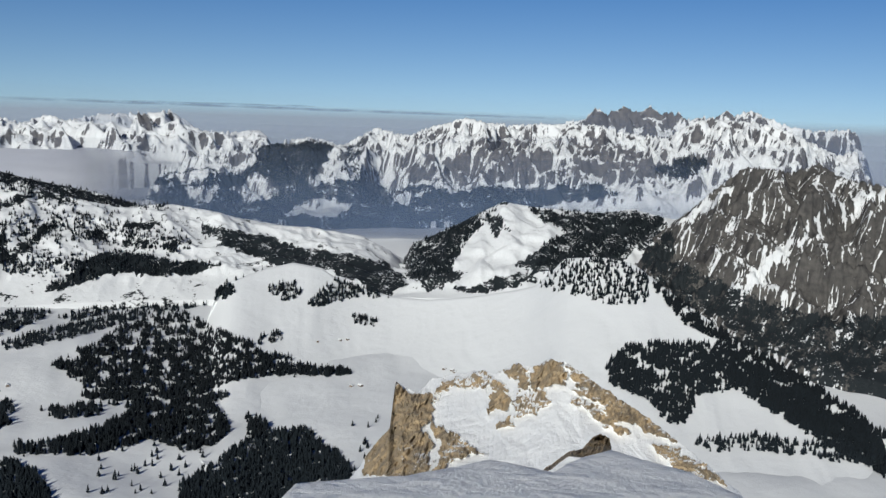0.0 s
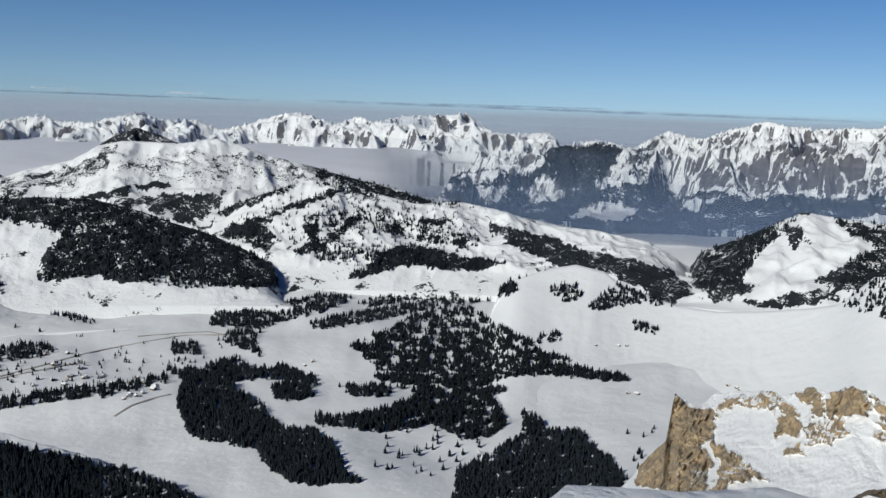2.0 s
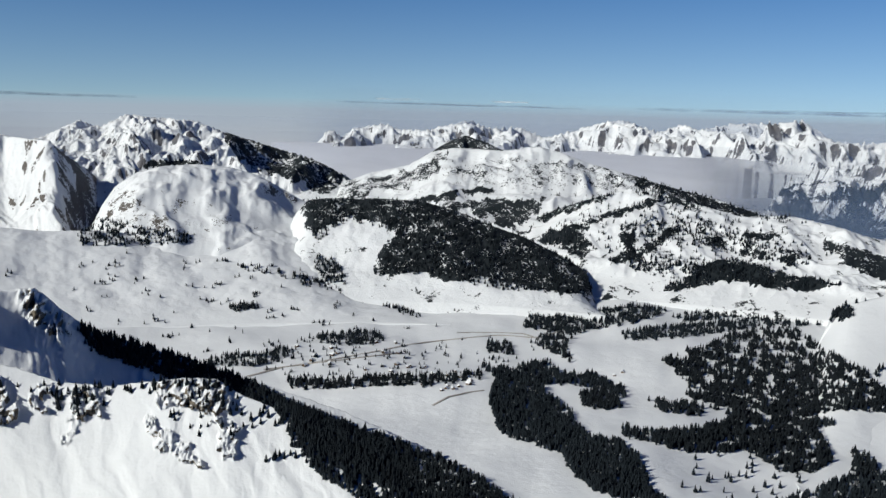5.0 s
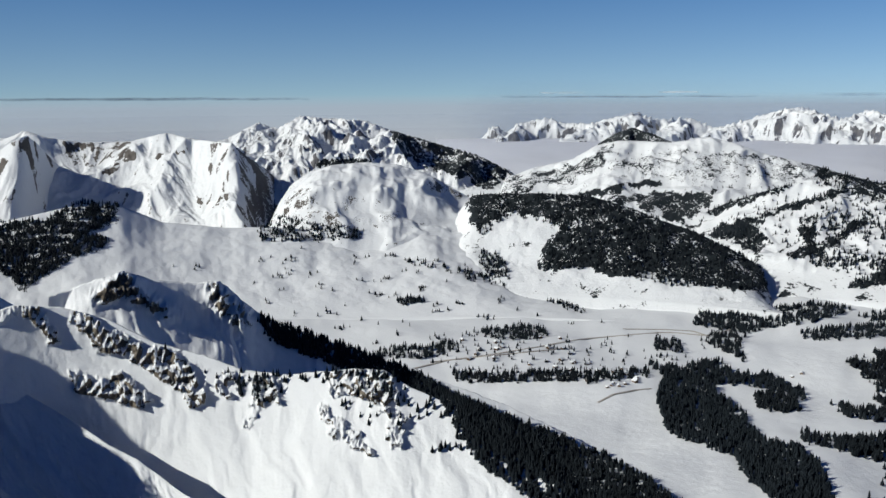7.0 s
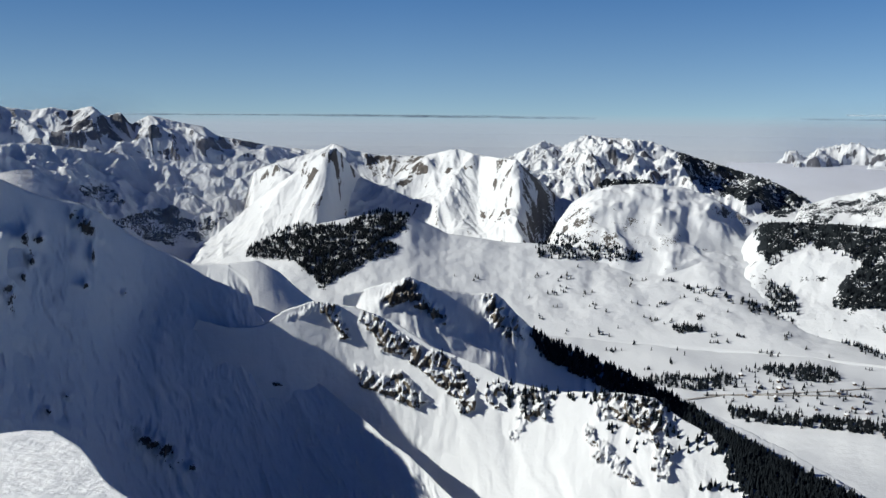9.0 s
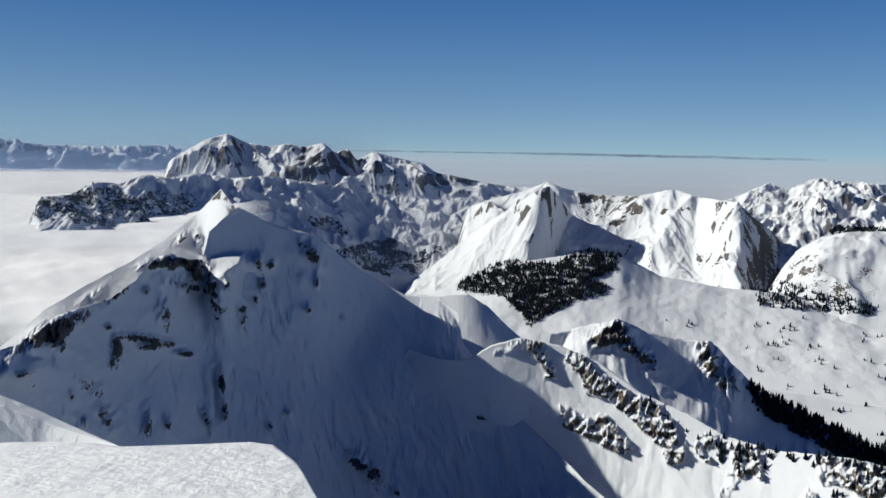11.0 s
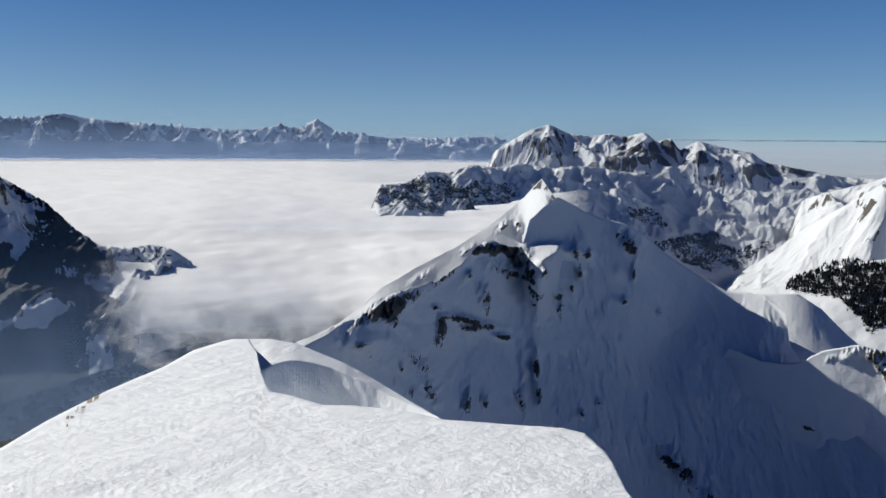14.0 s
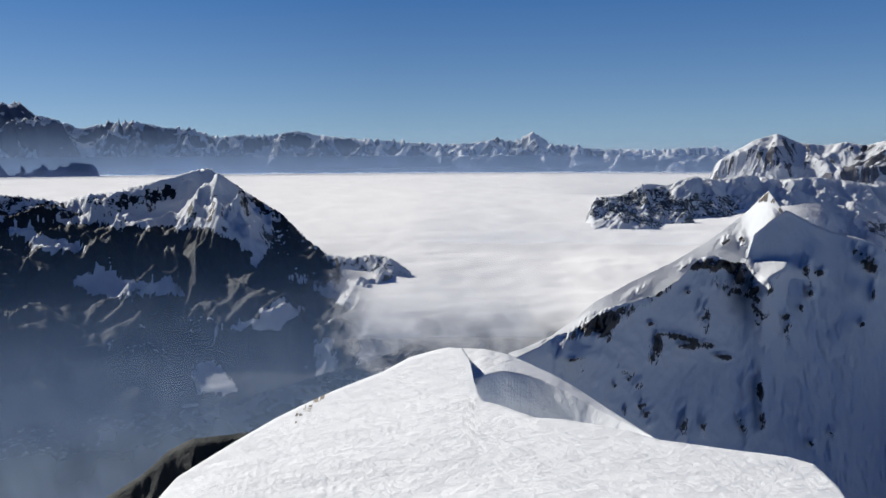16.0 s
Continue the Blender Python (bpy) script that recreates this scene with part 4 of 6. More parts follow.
ridge("mountain", "shaded blue snow wall with rock ribs", "mountain", shade_mat,
      [(62.6, -28.0), (65.5, -25.4), (67.4, -24.0), (69.9, -21.8), (71.5, -20.75), (73.5, -19.1), (75.6, -17.4), (77.3, -16.0), (78.2, -14.9), (79.1, -13.5), (80.1, -12.3), (80.46, -10.35), (81.7, -9.37), (84.0, -9.27), (85.87, -8.31), (87.72, -7.19), (89.21, -5.95), (90.32, -5.35), (92.17, -4.9), (93.28, -4.44), (94.7, -3.7), (95.5, -4.31), (96.5, -5.24), (96.75, -6.3), (96.95, -7.0), (97.8, -6.95), (98.8, -6.61), (99.7, -6.8), (101.0, -8.2), (102.4, -9.25), (104.0, -9.7), (105.6, -10.2), (106.5, -10.9), (107.5, -11.6), (108.7, -12.0), (109.8, -12.75), (111.9, -13.75), (122.5, -15.6)],
      [(62, 445), (68, 505), (74, 570), (78, 625), (82, 680), (87, 690), (95.7, 640), (105, 400), (112, 250), (117, 160)], [(62, -32, 400), (68, -32, 440), (74, -31, 470), (80, -30, 485), (88, -30, 462), (95.7, -30, 415), (105, -30, 270), (112, -32, 170), (117, -32, 120)], step=0.06, rows=160, jag=0.05, spur=0.2, spur_size=3.5, taper=(0, 0.5), soft=1.5, ridged=False, craggy=0.4,
      rocks=[(93.43, -6.94, 0.25, 0.5, 0.2, 1.0), (93.15, -8.41, 0.25, 0.4, 0.2, 1.0), (93.65, -9.52, 0.2, 0.4, 0.2, 0.9), (95.45, -8.44, 0.2, 0.5, 0.3, 1.0), (92.68, -7.3, 0.3, 0.25, 0.0, 0.9), (105.46, -11.66, 0.5, 0.5, 0.4, 1.0), (105.99, -11.1, 0.3, 0.5, 0.2, 1.0), (102.15, -12.09, 0.25, 0.5, 0.3, 0.9), (100.29, -12.29, 0.6, 0.2, 0.0, 1.0), (98.04, -12.78, 0.6, 0.2, 0.1, 1.0), (102.51, -10.99, 0.3, 0.2, 0.2, 0.9), (100.28, -8.82, 0.25, 0.2, 0.2, 0.9), (104.04, -16.37, 0.2, 0.35, 0.2, 0.9), (104.76, -14.92, 0.2, 0.3, 0.1, 0.8), (99.17, -17.0, 0.3, 0.6, 0.4, 0.95), (95.77, -14.66, 0.15, 0.4, 0.2, 0.8)] +
             [(95.57, -16.46, 0.2, 0.5, 0.2, 0.9), (91.59, -16.75, 0.25, 0.2, 0.3, 0.8), (92.71, -17.49, 0.2, 0.2, 0.2, 0.8), (86.99, -19.91, 0.5, 0.25, 0.4, 0.85), (85.85, -20.53, 0.4, 0.2, 0.4, 0.8), (84.33, -21.62, 0.3, 0.25, 0.2, 0.8), (89.71, -8.34, 0.15, 0.5, 0.2, 0.9), (90.22, -10.18, 0.2, 0.2, 0.1, 0.8), (107.3, -13.4, 0.6, 0.15, -0.2, 0.9), (106.56, -12.71, 0.3, 0.15, 0, 0.8), (78.76, -17.03, 0.4, 0.15, 0.2, 0.8), (87.99, -10.85, 0.2, 0.15, 0, 0.7), (98.90, -7.08, 2.22, 0.41, -0.00, 1.30), (105.08, -10.81, 1.63, 0.59, -0.60, 1.20), (101.82, -8.65, 1.11, 0.44, -0.80, 1.10), (97.35, -7.67, 0.44, 0.96, 0.40, 1.00)] +
             [(94.45, -10.23, 0.37, 1.11, 1.00, 0.80), (99.28, -10.21, 0.52, 1.11, 0.60, 0.70), (100.21, -11.84, 1.85, 0.30, 0.20, 1.00), (96.39, -8.77, 0.37, 1.11, 1.00, 1.00), (102.23, -12.69, 0.59, 0.96, -0.50, 0.75), (95.78, -14.97, 0.30, 1.48, 1.50, 0.80), (100.36, -16.86, 0.44, 0.96, -0.00, 0.80), (86.38, -20.15, 1.48, 0.89, 0.70, 0.75), (90.03, -6.51, 0.89, 0.74, 0.70, 0.90), (102.82, -16.24, 0.74, 0.89, 1.00, 0.75), (106.86, -11.46, 1.85, 0.44, -0.70, 1.10), (96.68, -16.76, 0.52, 0.74, 1.00, 0.75), (103.71, -14.43, 1.11, 0.52, 0.50, 0.60), (98.17, -8.40, 1.48, 0.74, 0.30, 0.60)],
      mounds=[(94.47, -7.37, 1.33, 0.59, -0.00, 9.00), (95.03, -7.48, 0.89, 0.52, -0.40, 5.00), (92.92, -6.36, 0.59, 0.89, 0.70, 6.00), (90.67, -8.36, 0.52, 0.52, -0.00, 5.00), (96.69, -14.60, 0.37, 1.26, 2.00, 6.00), (87.68, -13.06, 2.22, 2.96, -0.50, -14.00), (101.14, -13.80, 1.85, 2.22, -0.00, -12.00), (98.92, -13.13, 1.48, 2.22, -0.00, -10.00), (106.90, -13.23, 1.48, 0.74, -0.00, 8.00)],
      shelves=[([(96.75, -6.9), (95.5, -6.65), (94.4, -6.55), (94.6, -7.3), (95.75, -7.95), (96.7, -7.35)], 14), ([(108.9, -12.2), (108.1, -12.0), (106.9, -12.45), (106.0, -13.0), (107.4, -13.1)], 14)])
ridge("hill", "rounded sunlit snow shoulder beyond the shaded bowl", "hill", near_mat,
      [(85.5, -10.4), (84.0, -9.55), (81.55, -9.32), (79.82, -9.16), (78.47, -9.96), (77.0, -11.3), (75.9, -12.15), (74.5, -12.8)], [(74, 740), (86, 760)], [(74, -15.5, 620), (86, -15.5, 620)], step=0.07, rows=70, jag=0.03, spur=0.05, spur_size=3.0, rough=0.2, taper=(0, 0), ridged=False)
ridge("ridge", "rocky snow ridge dotted with conifers", "mountain ridge", near_mat,
      [(48.80, -19.96), (51.91, -18.65), (53.69, -17.50), (55.81, -17.36), (60.13, -17.54), (63.11, -17.02), (65.38, -15.95), (68.42, -14.90), (71.08, -13.21), (73.72, -12.25), (76.34, -11.88), (78.20, -12.41)] + [(79.22, -13.12), (80.29, -13.43), (81.75, -13.33), (83.97, -12.57), (86.22, -11.41), (87.72, -11.05), (88.85, -10.57), (89.59, -10.47)] + [(44, -22), (38, -26)],
      [(36, 450), (48, 500), (60, 550), (74, 620), (81, 618), (85, 645), (88, 685), (91, 720)], [(36, -34, 360), (60, -34, 425), (70, -33, 500), (78, -32, 535), (84, -32, 545), (91, -32, 560)], step=0.055, rows=160, jag=0.06, jag_size=0.8, spur=0.08, spur_size=3.0, rough=0.15, taper=(0, 6), soft=1.5, ridged=False,
      relief=0.013, crag_size=1.0, stones=[([(75.57, -11.64), (74.83, -12.04), (74.45, -13.18), (73.84, -14.34), (74.25, -14.38), (75.07, -13.37), (75.56, -12.47)], 0.85), ([(73.31, -12.28), (71.97, -13.08), (70.79, -14.07), (69.59, -14.86), (68.16, -15.16), (66.72, -15.74), (65.95, -16.93), (65.27, -18.74), (66.48, -19.17), (67.16, -17.71), (68.24, -17.22), (69.28, -16.16), (70.32, -15.38), (71.38, -15.31), (72.11, -14.34), (73.03, -13.36)], 0.8), ([(73.45, -15.98), (72.17, -16.79), (70.74, -16.55), (69.63, -17.41), (68.59, -18.54), (70.12, -18.7), (71.52, -18.03), (72.97, -17.41)], 0.75), ([(62.49, -17.37), (60.79, -17.67), (60.75, -19.36), (62.16, -19.31)], 0.75), ([(64.54, -17.0), (63.8, -17.21), (64.0, -18.81), (64.51, -18.43)], 0.7)] +
             [([(57.66, -17.12), (55.45, -17.39), (53.34, -17.49), (52.56, -18.99), (53.44, -20.22), (54.68, -19.44), (56.22, -19.01), (57.06, -19.08)], 0.75), ([(57.95, -19.53), (56.8, -20.61), (55.37, -21.44), (54.52, -22.77), (55.84, -22.39), (57.54, -21.14)], 0.6), ([(53.33, -20.08), (52.28, -20.6), (52.73, -22.54), (53.59, -21.85)], 0.7), ([(76.32, -11.99), (75.65, -11.87), (76.71, -12.82), (78.02, -12.88)], 0.4), ([(62.72, -19.22), (61.89, -19.25), (62.45, -20.47), (62.95, -20.63)], 0.35)])
ridge("ridge", "craggy shaded knoll with a forested spur", "mountain ridge", near_mat,
      [(45.59, -19.71), (48.89, -18.59), (52.32, -17.42), (55.87, -16.05), (58.41, -15.13), (60.99, -14.23), (62.50, -12.94), (64.21, -11.35), (65.88, -11.41), (68.12, -11.07), (70.00, -10.37), (72.24, -10.95), (74.85, -11.70)] + [(40, -22), (34, -25)],
      [(34, 800), (52, 950), (71, 860)], [(34, -30, 650), (55, -24, 700), (71, -24, 700)], step=0.06, rows=90, jag=0.1, jag_size=0.8, spur=0.2, spur_size=2.5, taper=(0, 0.5), ridged=False,
      rocks=[(69.99, -11.10, 1.11, 0.89, 0.30, 1.20), (68.46, -12.54, 1.48, 0.59, 0.50, 1.00), (64.37, -12.23, 0.81, 1.48, 1.00, 1.10), (71.10, -11.67, 0.96, 0.59, -0.30, 1.10), (62.85, -13.61, 0.89, 1.48, 0.80, 0.90)])

# summit
ridge("snow_cornice", "wind-rippled sunlit snow summit with a sharp lip", "snow ridge", smooth_mat,
      [(86.59, -24.46), (88.95, -22.65), (89.69, -21.97), (90.46, -20.65), (91.03, -19.85), (92.51, -18.71), (93.97, -18.47), (97.67, -18.40), (101.81, -18.20), (103.71, -17.81), (105.61, -17.55), (108.1, -17.27), (109.9, -17.22), (111.14, -16.86), (112.36, -16.46), (113.39, -16.25), (113.75, -15.8)] + [(113.9, -15.3), (114.05, -14.9), (114.3, -13.6), (114.77, -12.9), (115.69, -12.83), (116.42, -12.95), (118.24, -13.41), (120.05, -14.31), (123.59, -15.53), (127.03, -16.92), (130.36, -18.51), (133.56, -20.07)] + [(140, -26), (150, -34)],
      [(86, 4), (96, 9), (104, 14), (110, 20), (117, 26), (125, 23), (135, 15), (150, 7)], [(86, -60, 1.0), (150, -60, 1.0)], step=0.09, rows=190, jag=0.012, spur=0.0, taper=(0, 0), skirt=0, soft=2.0, planar=0.17, ripple=0.2, relief=0.004, stones=[([(126.57, -17.43), (125.63, -16.43), (124.51, -15.84), (123.39, -15.53), (123.77, -16.02), (124.89, -16.47), (125.83, -17.40)], 1.5)])
ridge("snow_cornice", "shaded hollow behind the summit lip", "snow ridge", smooth_mat,
      [(101.4, -18.6), (102.4, -18.0), (104.05, -17.12), (105.5, -16.3), (107.3, -15.25), (108.9, -14.43), (110.35, -13.83), (111.7, -13.26), (113.3, -12.93), (115.0, -12.86)],
      [(100, 26), (106, 32), (112, 35), (115, 36)], [(100, -21, 25), (106, -20, 30.5), (112, -19, 33), (115, -18, 34)], step=0.07, rows=90, jag=0.01, spur=0.03, spur_size=3.0, rough=0.3, taper=(0, 0), skirt=0,
      shelves=[([(115.0, -12.8), (113.3, -12.9), (111.7, -13.2), (110.35, -13.8), (108.9, -14.4), (107.3, -15.2), (105.5, -16.25), (102.4, -18.0), (105.5, -16.75), (107.7, -15.65), (109.5, -14.85), (110.9, -14.5), (112.1, -14.32), (113.3, -14.6), (114.0, -14.9), (115.0, -14.5)], 12)])
ridge("rock_outcrop", "tawny limestone outcrop with grass and snow patches", "rock", crag_mat,
      [(-21.50, -23.06), (-19.66, -21.91), (-17.05, -20.29), (-14.41, -18.71), (-10.99, -16.93), (-9.06, -15.79), (-7.74, -15.49), (-6.46, -16.11), (-5.32, -15.92), (-4.21, -16.59), (-2.69, -16.52), (0.15, -17.13), (1.07, -18.09), (2.61, -17.40), (2.92, -20.29), (4.04, -21.46), (5.16, -23.06), (7.81, -25.20)],
      [(-18, 60), (0, 80), (8, 70)], [(-18, -27, 45), (0, -27, 45), (8, -27, 60)], step=0.05, rows=150, jag=0.15, jag_size=0.6, spur=0.12, spur_size=3.0, stretch=1.6, taper=(0, 0), skirt=-60,
      relief=0.016, crag_size=0.7, stones=[([(4.77, -23.13), (4.42, -21.81), (3.87, -20.41), (2.93, -19.69), (2.91, -17.91), (2.62, -17.26), (1.84, -17.89), (0.87, -18.22), (0.12, -17.85), (-0.06, -19.8), (0.62, -20.0), (-0.02, -21.74), (0.13, -23.14), (0.89, -23.5), (2.44, -23.46)], 1.0), ([(-0.07, -17.84), (-0.8, -17.02), (-2.7, -16.84), (-3.07, -16.47), (-4.23, -16.88), (-5.02, -17.63), (-4.27, -17.85), (-3.87, -17.51), (-2.74, -17.74), (-1.78, -17.49), (-0.83, -17.82), (-0.1, -18.73)], 0.8), ([(-3.43, -17.89), (-4.45, -17.66), (-5.24, -18.15), (-4.7, -18.9), (-3.95, -19.12), (-3.47, -18.6)], 0.85), ([(-4.59, -16.57), (-5.13, -15.89), (-6.07, -15.95), (-6.53, -17.54), (-5.97, -17.57), (-5.17, -16.72)], 0.9), ([(-5.25, -18.33), (-6.53, -17.54), (-7.28, -17.49), (-7.9, -18.34), (-6.62, -19.14), (-5.67, -19.2)], 0.7)] +
             [([(-6.57, -16.1), (-7.18, -15.63), (-8.48, -15.47), (-8.76, -17.03), (-7.84, -17.27), (-6.91, -17.52), (-6.51, -17.18)], 1.0), ([(-8.68, -15.6), (-9.81, -15.88), (-11.52, -16.63), (-12.86, -17.39), (-14.38, -18.29), (-15.9, -19.33), (-16.31, -19.97), (-14.84, -19.63), (-12.97, -18.96), (-12.05, -19.05), (-11.06, -18.09), (-9.92, -17.65), (-8.97, -17.37), (-9.89, -17.12), (-8.92, -16.48)], 0.95), ([(-9.18, -17.71), (-11.07, -18.26), (-12.25, -19.21), (-13.38, -19.62), (-12.66, -19.86), (-11.13, -19.14), (-9.62, -18.92)], 0.85), ([(-14.7, -20.16), (-15.97, -20.18), (-17.46, -20.85), (-18.75, -21.51), (-19.67, -21.97), (-18.26, -21.91), (-16.43, -21.49), (-15.11, -20.8)], 0.85)] +
             [([(0.24, -19.81), (-1.32, -20.47), (-2.51, -21.3), (-4.46, -21.73), (-2.92, -21.81), (-1.39, -22.22), (-1.04, -23.28), (-0.07, -23.13), (-0.59, -21.73), (-0.17, -20.69)], 0.95), ([(-4.35, -19.63), (-5.29, -19.22), (-5.52, -19.92), (-4.38, -20.16)], 0.85), ([(-0.15, -18.02), (-1.22, -17.8), (-2.74, -17.74), (-3.59, -18.06), (-3.96, -19.29), (-4.73, -19.43), (-3.99, -20.0), (-2.07, -20.09), (-0.14, -19.7)], -0.8), ([(-1.32, -20.47), (-5.15, -20.29), (-8.8, -17.74), (-10.74, -18.82), (-12.69, -20.21), (-10.49, -20.77), (-7.56, -22.4), (-5.25, -22.21), (-3.29, -21.62)], -0.5)])
ridge("snow_bank", "smooth wind-blown snow bank below the crag", "snow", smooth_mat,
      [(-26.90, -23.92), (-23.60, -23.65), (-20.34, -22.49), (-17.20, -21.59), (-14.05, -21.20), (-12.10, -20.83), (-10.42, -21.40), (-9.24, -21.92), (-8.29, -22.55), (-6.29, -22.32), (-4.05, -22.04), (-1.83, -22.56), (1.71, -23.24), (5.53, -23.47), (9.23, -23.67), (10.84, -25.09)],
      [(-20, 24), (10, 30)], [(-20, -60, 1.0), (10, -60, 1.0)], step=0.08, rows=120, jag=0.03, spur=0.0, taper=(0, 0), skirt=0, planar=0.2, ripple=0.06, relief=0.008)

ridge("rock_rib", "low grey rock rib breaking through the snow", "rock", crag_mat,
      [(-12.81, -21.92), (-12.15, -20.96), (-11.87, -20.15), (-11.26, -19.93), (-10.75, -20.22), (-10.13, -20.98), (-9.20, -21.23), (-8.48, -21.81), (-7.42, -22.62), (-6.45, -23.17)],
      [(-12, 40), (0, 40)], [(-12, -21.5, 33), (0, -21.5, 33)], step=0.03, rows=60, jag=0.12, jag_size=0.4, spur=0.15, spur_size=1.2, taper=(0.3, 0.3), skirt=0, relief=0.05, crag_size=0.5,
      stones=[([(-6.11, -23.88), (-7.00, -22.62), (-9.01, -21.18), (-10.63, -20.06), (-11.39, -19.71), (-12.13, -20.27), (-12.38, -23.67)], 1.2)])

# valley floor and everything below
az = np.concatenate([np.arange(-40, 170, 0.2), np.arange(170, 321, 3)])
r = np.concatenate([[0.01], np.geomspace(0.4, 4850, 320)])[:, None]
x, y = -r * np.sin(np.radians(az)), r * np.cos(np.radians(az))
z = -345 * (1 - np.exp(-r / 190)) - 0.3 + np.minimum(1, r / 900) * (16 * fbm(x / 420, y / 420, 5) + 8 * fbm(x / 150, y / 150, 4))
pts = np.stack([x, y, z], -1)
ground = grid_mesh("ground", pts, np.stack([np.broadcast_to(az / 10, z.shape), np.broadcast_to(r / 100, z.shape)], -1), field_mat)
tagged(ground, "snow-covered valley floor and lower slopes", "ground", "", "structure")
SHEETS["ground"] = (az, np.degrees(np.arctan2(z - EYE, r)), pts)



# ---- cloud and haze ----
def veil(name, label, category, az_range, ring, height, thickness, colour, billow=0.0, step=0.4, rows=140, opaque=1.0, grain=120.0):
    """A level sheet of mist: height(r), thickness(az, r) from 0, clear, to 1."""
    az = np.arange(az_range[0], az_range[1] + step, step)
    r = np.geomspace(*ring, rows)[:, None]
    x, y = -r * np.sin(np.radians(az)), r * np.cos(np.radians(az))
    z = height(r) + billow * (fbm(x / grain, y / grain, 5) + 0.4 * fbm(x / 35, y / 35, 4))
    ob = grid_mesh(name, np.stack([x, y, z], -1), np.stack([np.broadcast_to(az / 10, z.shape), np.broadcast_to(np.log(r), z.shape)], -1), colour)
    a = ob.data.attributes.new("thickness", "FLOAT", "POINT")
    a.data.foreach_set("value", (np.clip(thickness(az, r), 0, 1) * opaque).reshape(-1).astype(np.float32))
    return tagged(ob, label, category, "", "structure")


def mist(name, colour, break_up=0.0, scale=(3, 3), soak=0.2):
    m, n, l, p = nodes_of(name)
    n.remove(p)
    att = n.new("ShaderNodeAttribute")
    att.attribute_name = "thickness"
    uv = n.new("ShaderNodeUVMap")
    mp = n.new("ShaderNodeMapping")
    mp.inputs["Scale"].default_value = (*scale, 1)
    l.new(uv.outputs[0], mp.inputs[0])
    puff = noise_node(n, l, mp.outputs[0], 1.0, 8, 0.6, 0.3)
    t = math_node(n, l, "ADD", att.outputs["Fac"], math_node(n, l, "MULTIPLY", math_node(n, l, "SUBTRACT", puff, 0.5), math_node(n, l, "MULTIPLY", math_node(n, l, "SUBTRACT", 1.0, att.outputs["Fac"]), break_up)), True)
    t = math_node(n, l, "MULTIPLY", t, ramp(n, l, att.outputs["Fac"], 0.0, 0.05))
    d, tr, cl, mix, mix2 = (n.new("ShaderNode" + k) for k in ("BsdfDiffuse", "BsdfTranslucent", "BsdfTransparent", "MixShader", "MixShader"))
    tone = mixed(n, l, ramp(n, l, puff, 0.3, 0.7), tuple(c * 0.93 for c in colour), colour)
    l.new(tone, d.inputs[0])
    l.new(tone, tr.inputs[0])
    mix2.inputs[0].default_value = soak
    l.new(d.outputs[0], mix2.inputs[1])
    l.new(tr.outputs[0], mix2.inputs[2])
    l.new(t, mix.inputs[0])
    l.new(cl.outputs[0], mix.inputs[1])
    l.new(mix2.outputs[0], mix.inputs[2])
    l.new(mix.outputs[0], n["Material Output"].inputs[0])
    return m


def smooth(x, a, b):
    t = np.clip((x - a) / (b - a), 0, 1)
    return t * t * (3 - 2 * t)


veil("cloud_sea", "bright rolling sea of fog filling the valley", "clouds", (90, 168), (430, 4600),
     lambda r: np.interp(np.log(r), np.log([430, 700, 1000, 1400, 4600]), [-150, -156, -153, -136, -106]),
     lambda az, r: smooth(r + 90 * fbm(az / 2.2, np.log(r) * 5, 4), 560, 900) * smooth(az, 92.5, 95.5) * (1 - smooth(az, 119.5, 124) * (1 - smooth(r - np.interp(az, [115, 119, 125, 131], [1000, 1060, 1250, 1420]), -80, 60))),
     mist("fog_top", (0.97, 0.96, 0.94), 1.5, (6, 11), 0.05), 3.5, 0.25, 260)
veil("mist_layer", "pale mist lying in the valley behind the hills", "mist", (0, 50), (2200, 4300), lambda r: np.interp(r, [2250, 2500, 3000, 4200], [-280, -250, -215, -193]),
     lambda az, r: smooth(az, 16, 25) * smooth(r, 2250, 2450), mist("valley_mist", (0.72, 0.74, 0.8), 0.3, (3, 6)), 2.0, 0.5, 60)
# level sheets added beyond 1900 m; their blue tint replaces the haze of distance
blue_haze = mist("blue_haze_tint", (0.42, 0.5, 0.68), 0.2, (1, 2))
for k, z in enumerate((-80, -150, -240)):
    veil("haze_tint_sheet", "thin bluish sheet in place of haze in the far valleys", "haze", (-40, 166), (1900 + 120 * k, 4600), lambda r: z + 0 * r,
         lambda az, r: smooth(r, 1900 + 120 * k, 3600) * (0.07 + 0 * az), blue_haze, 0.0, 1.0, 40)




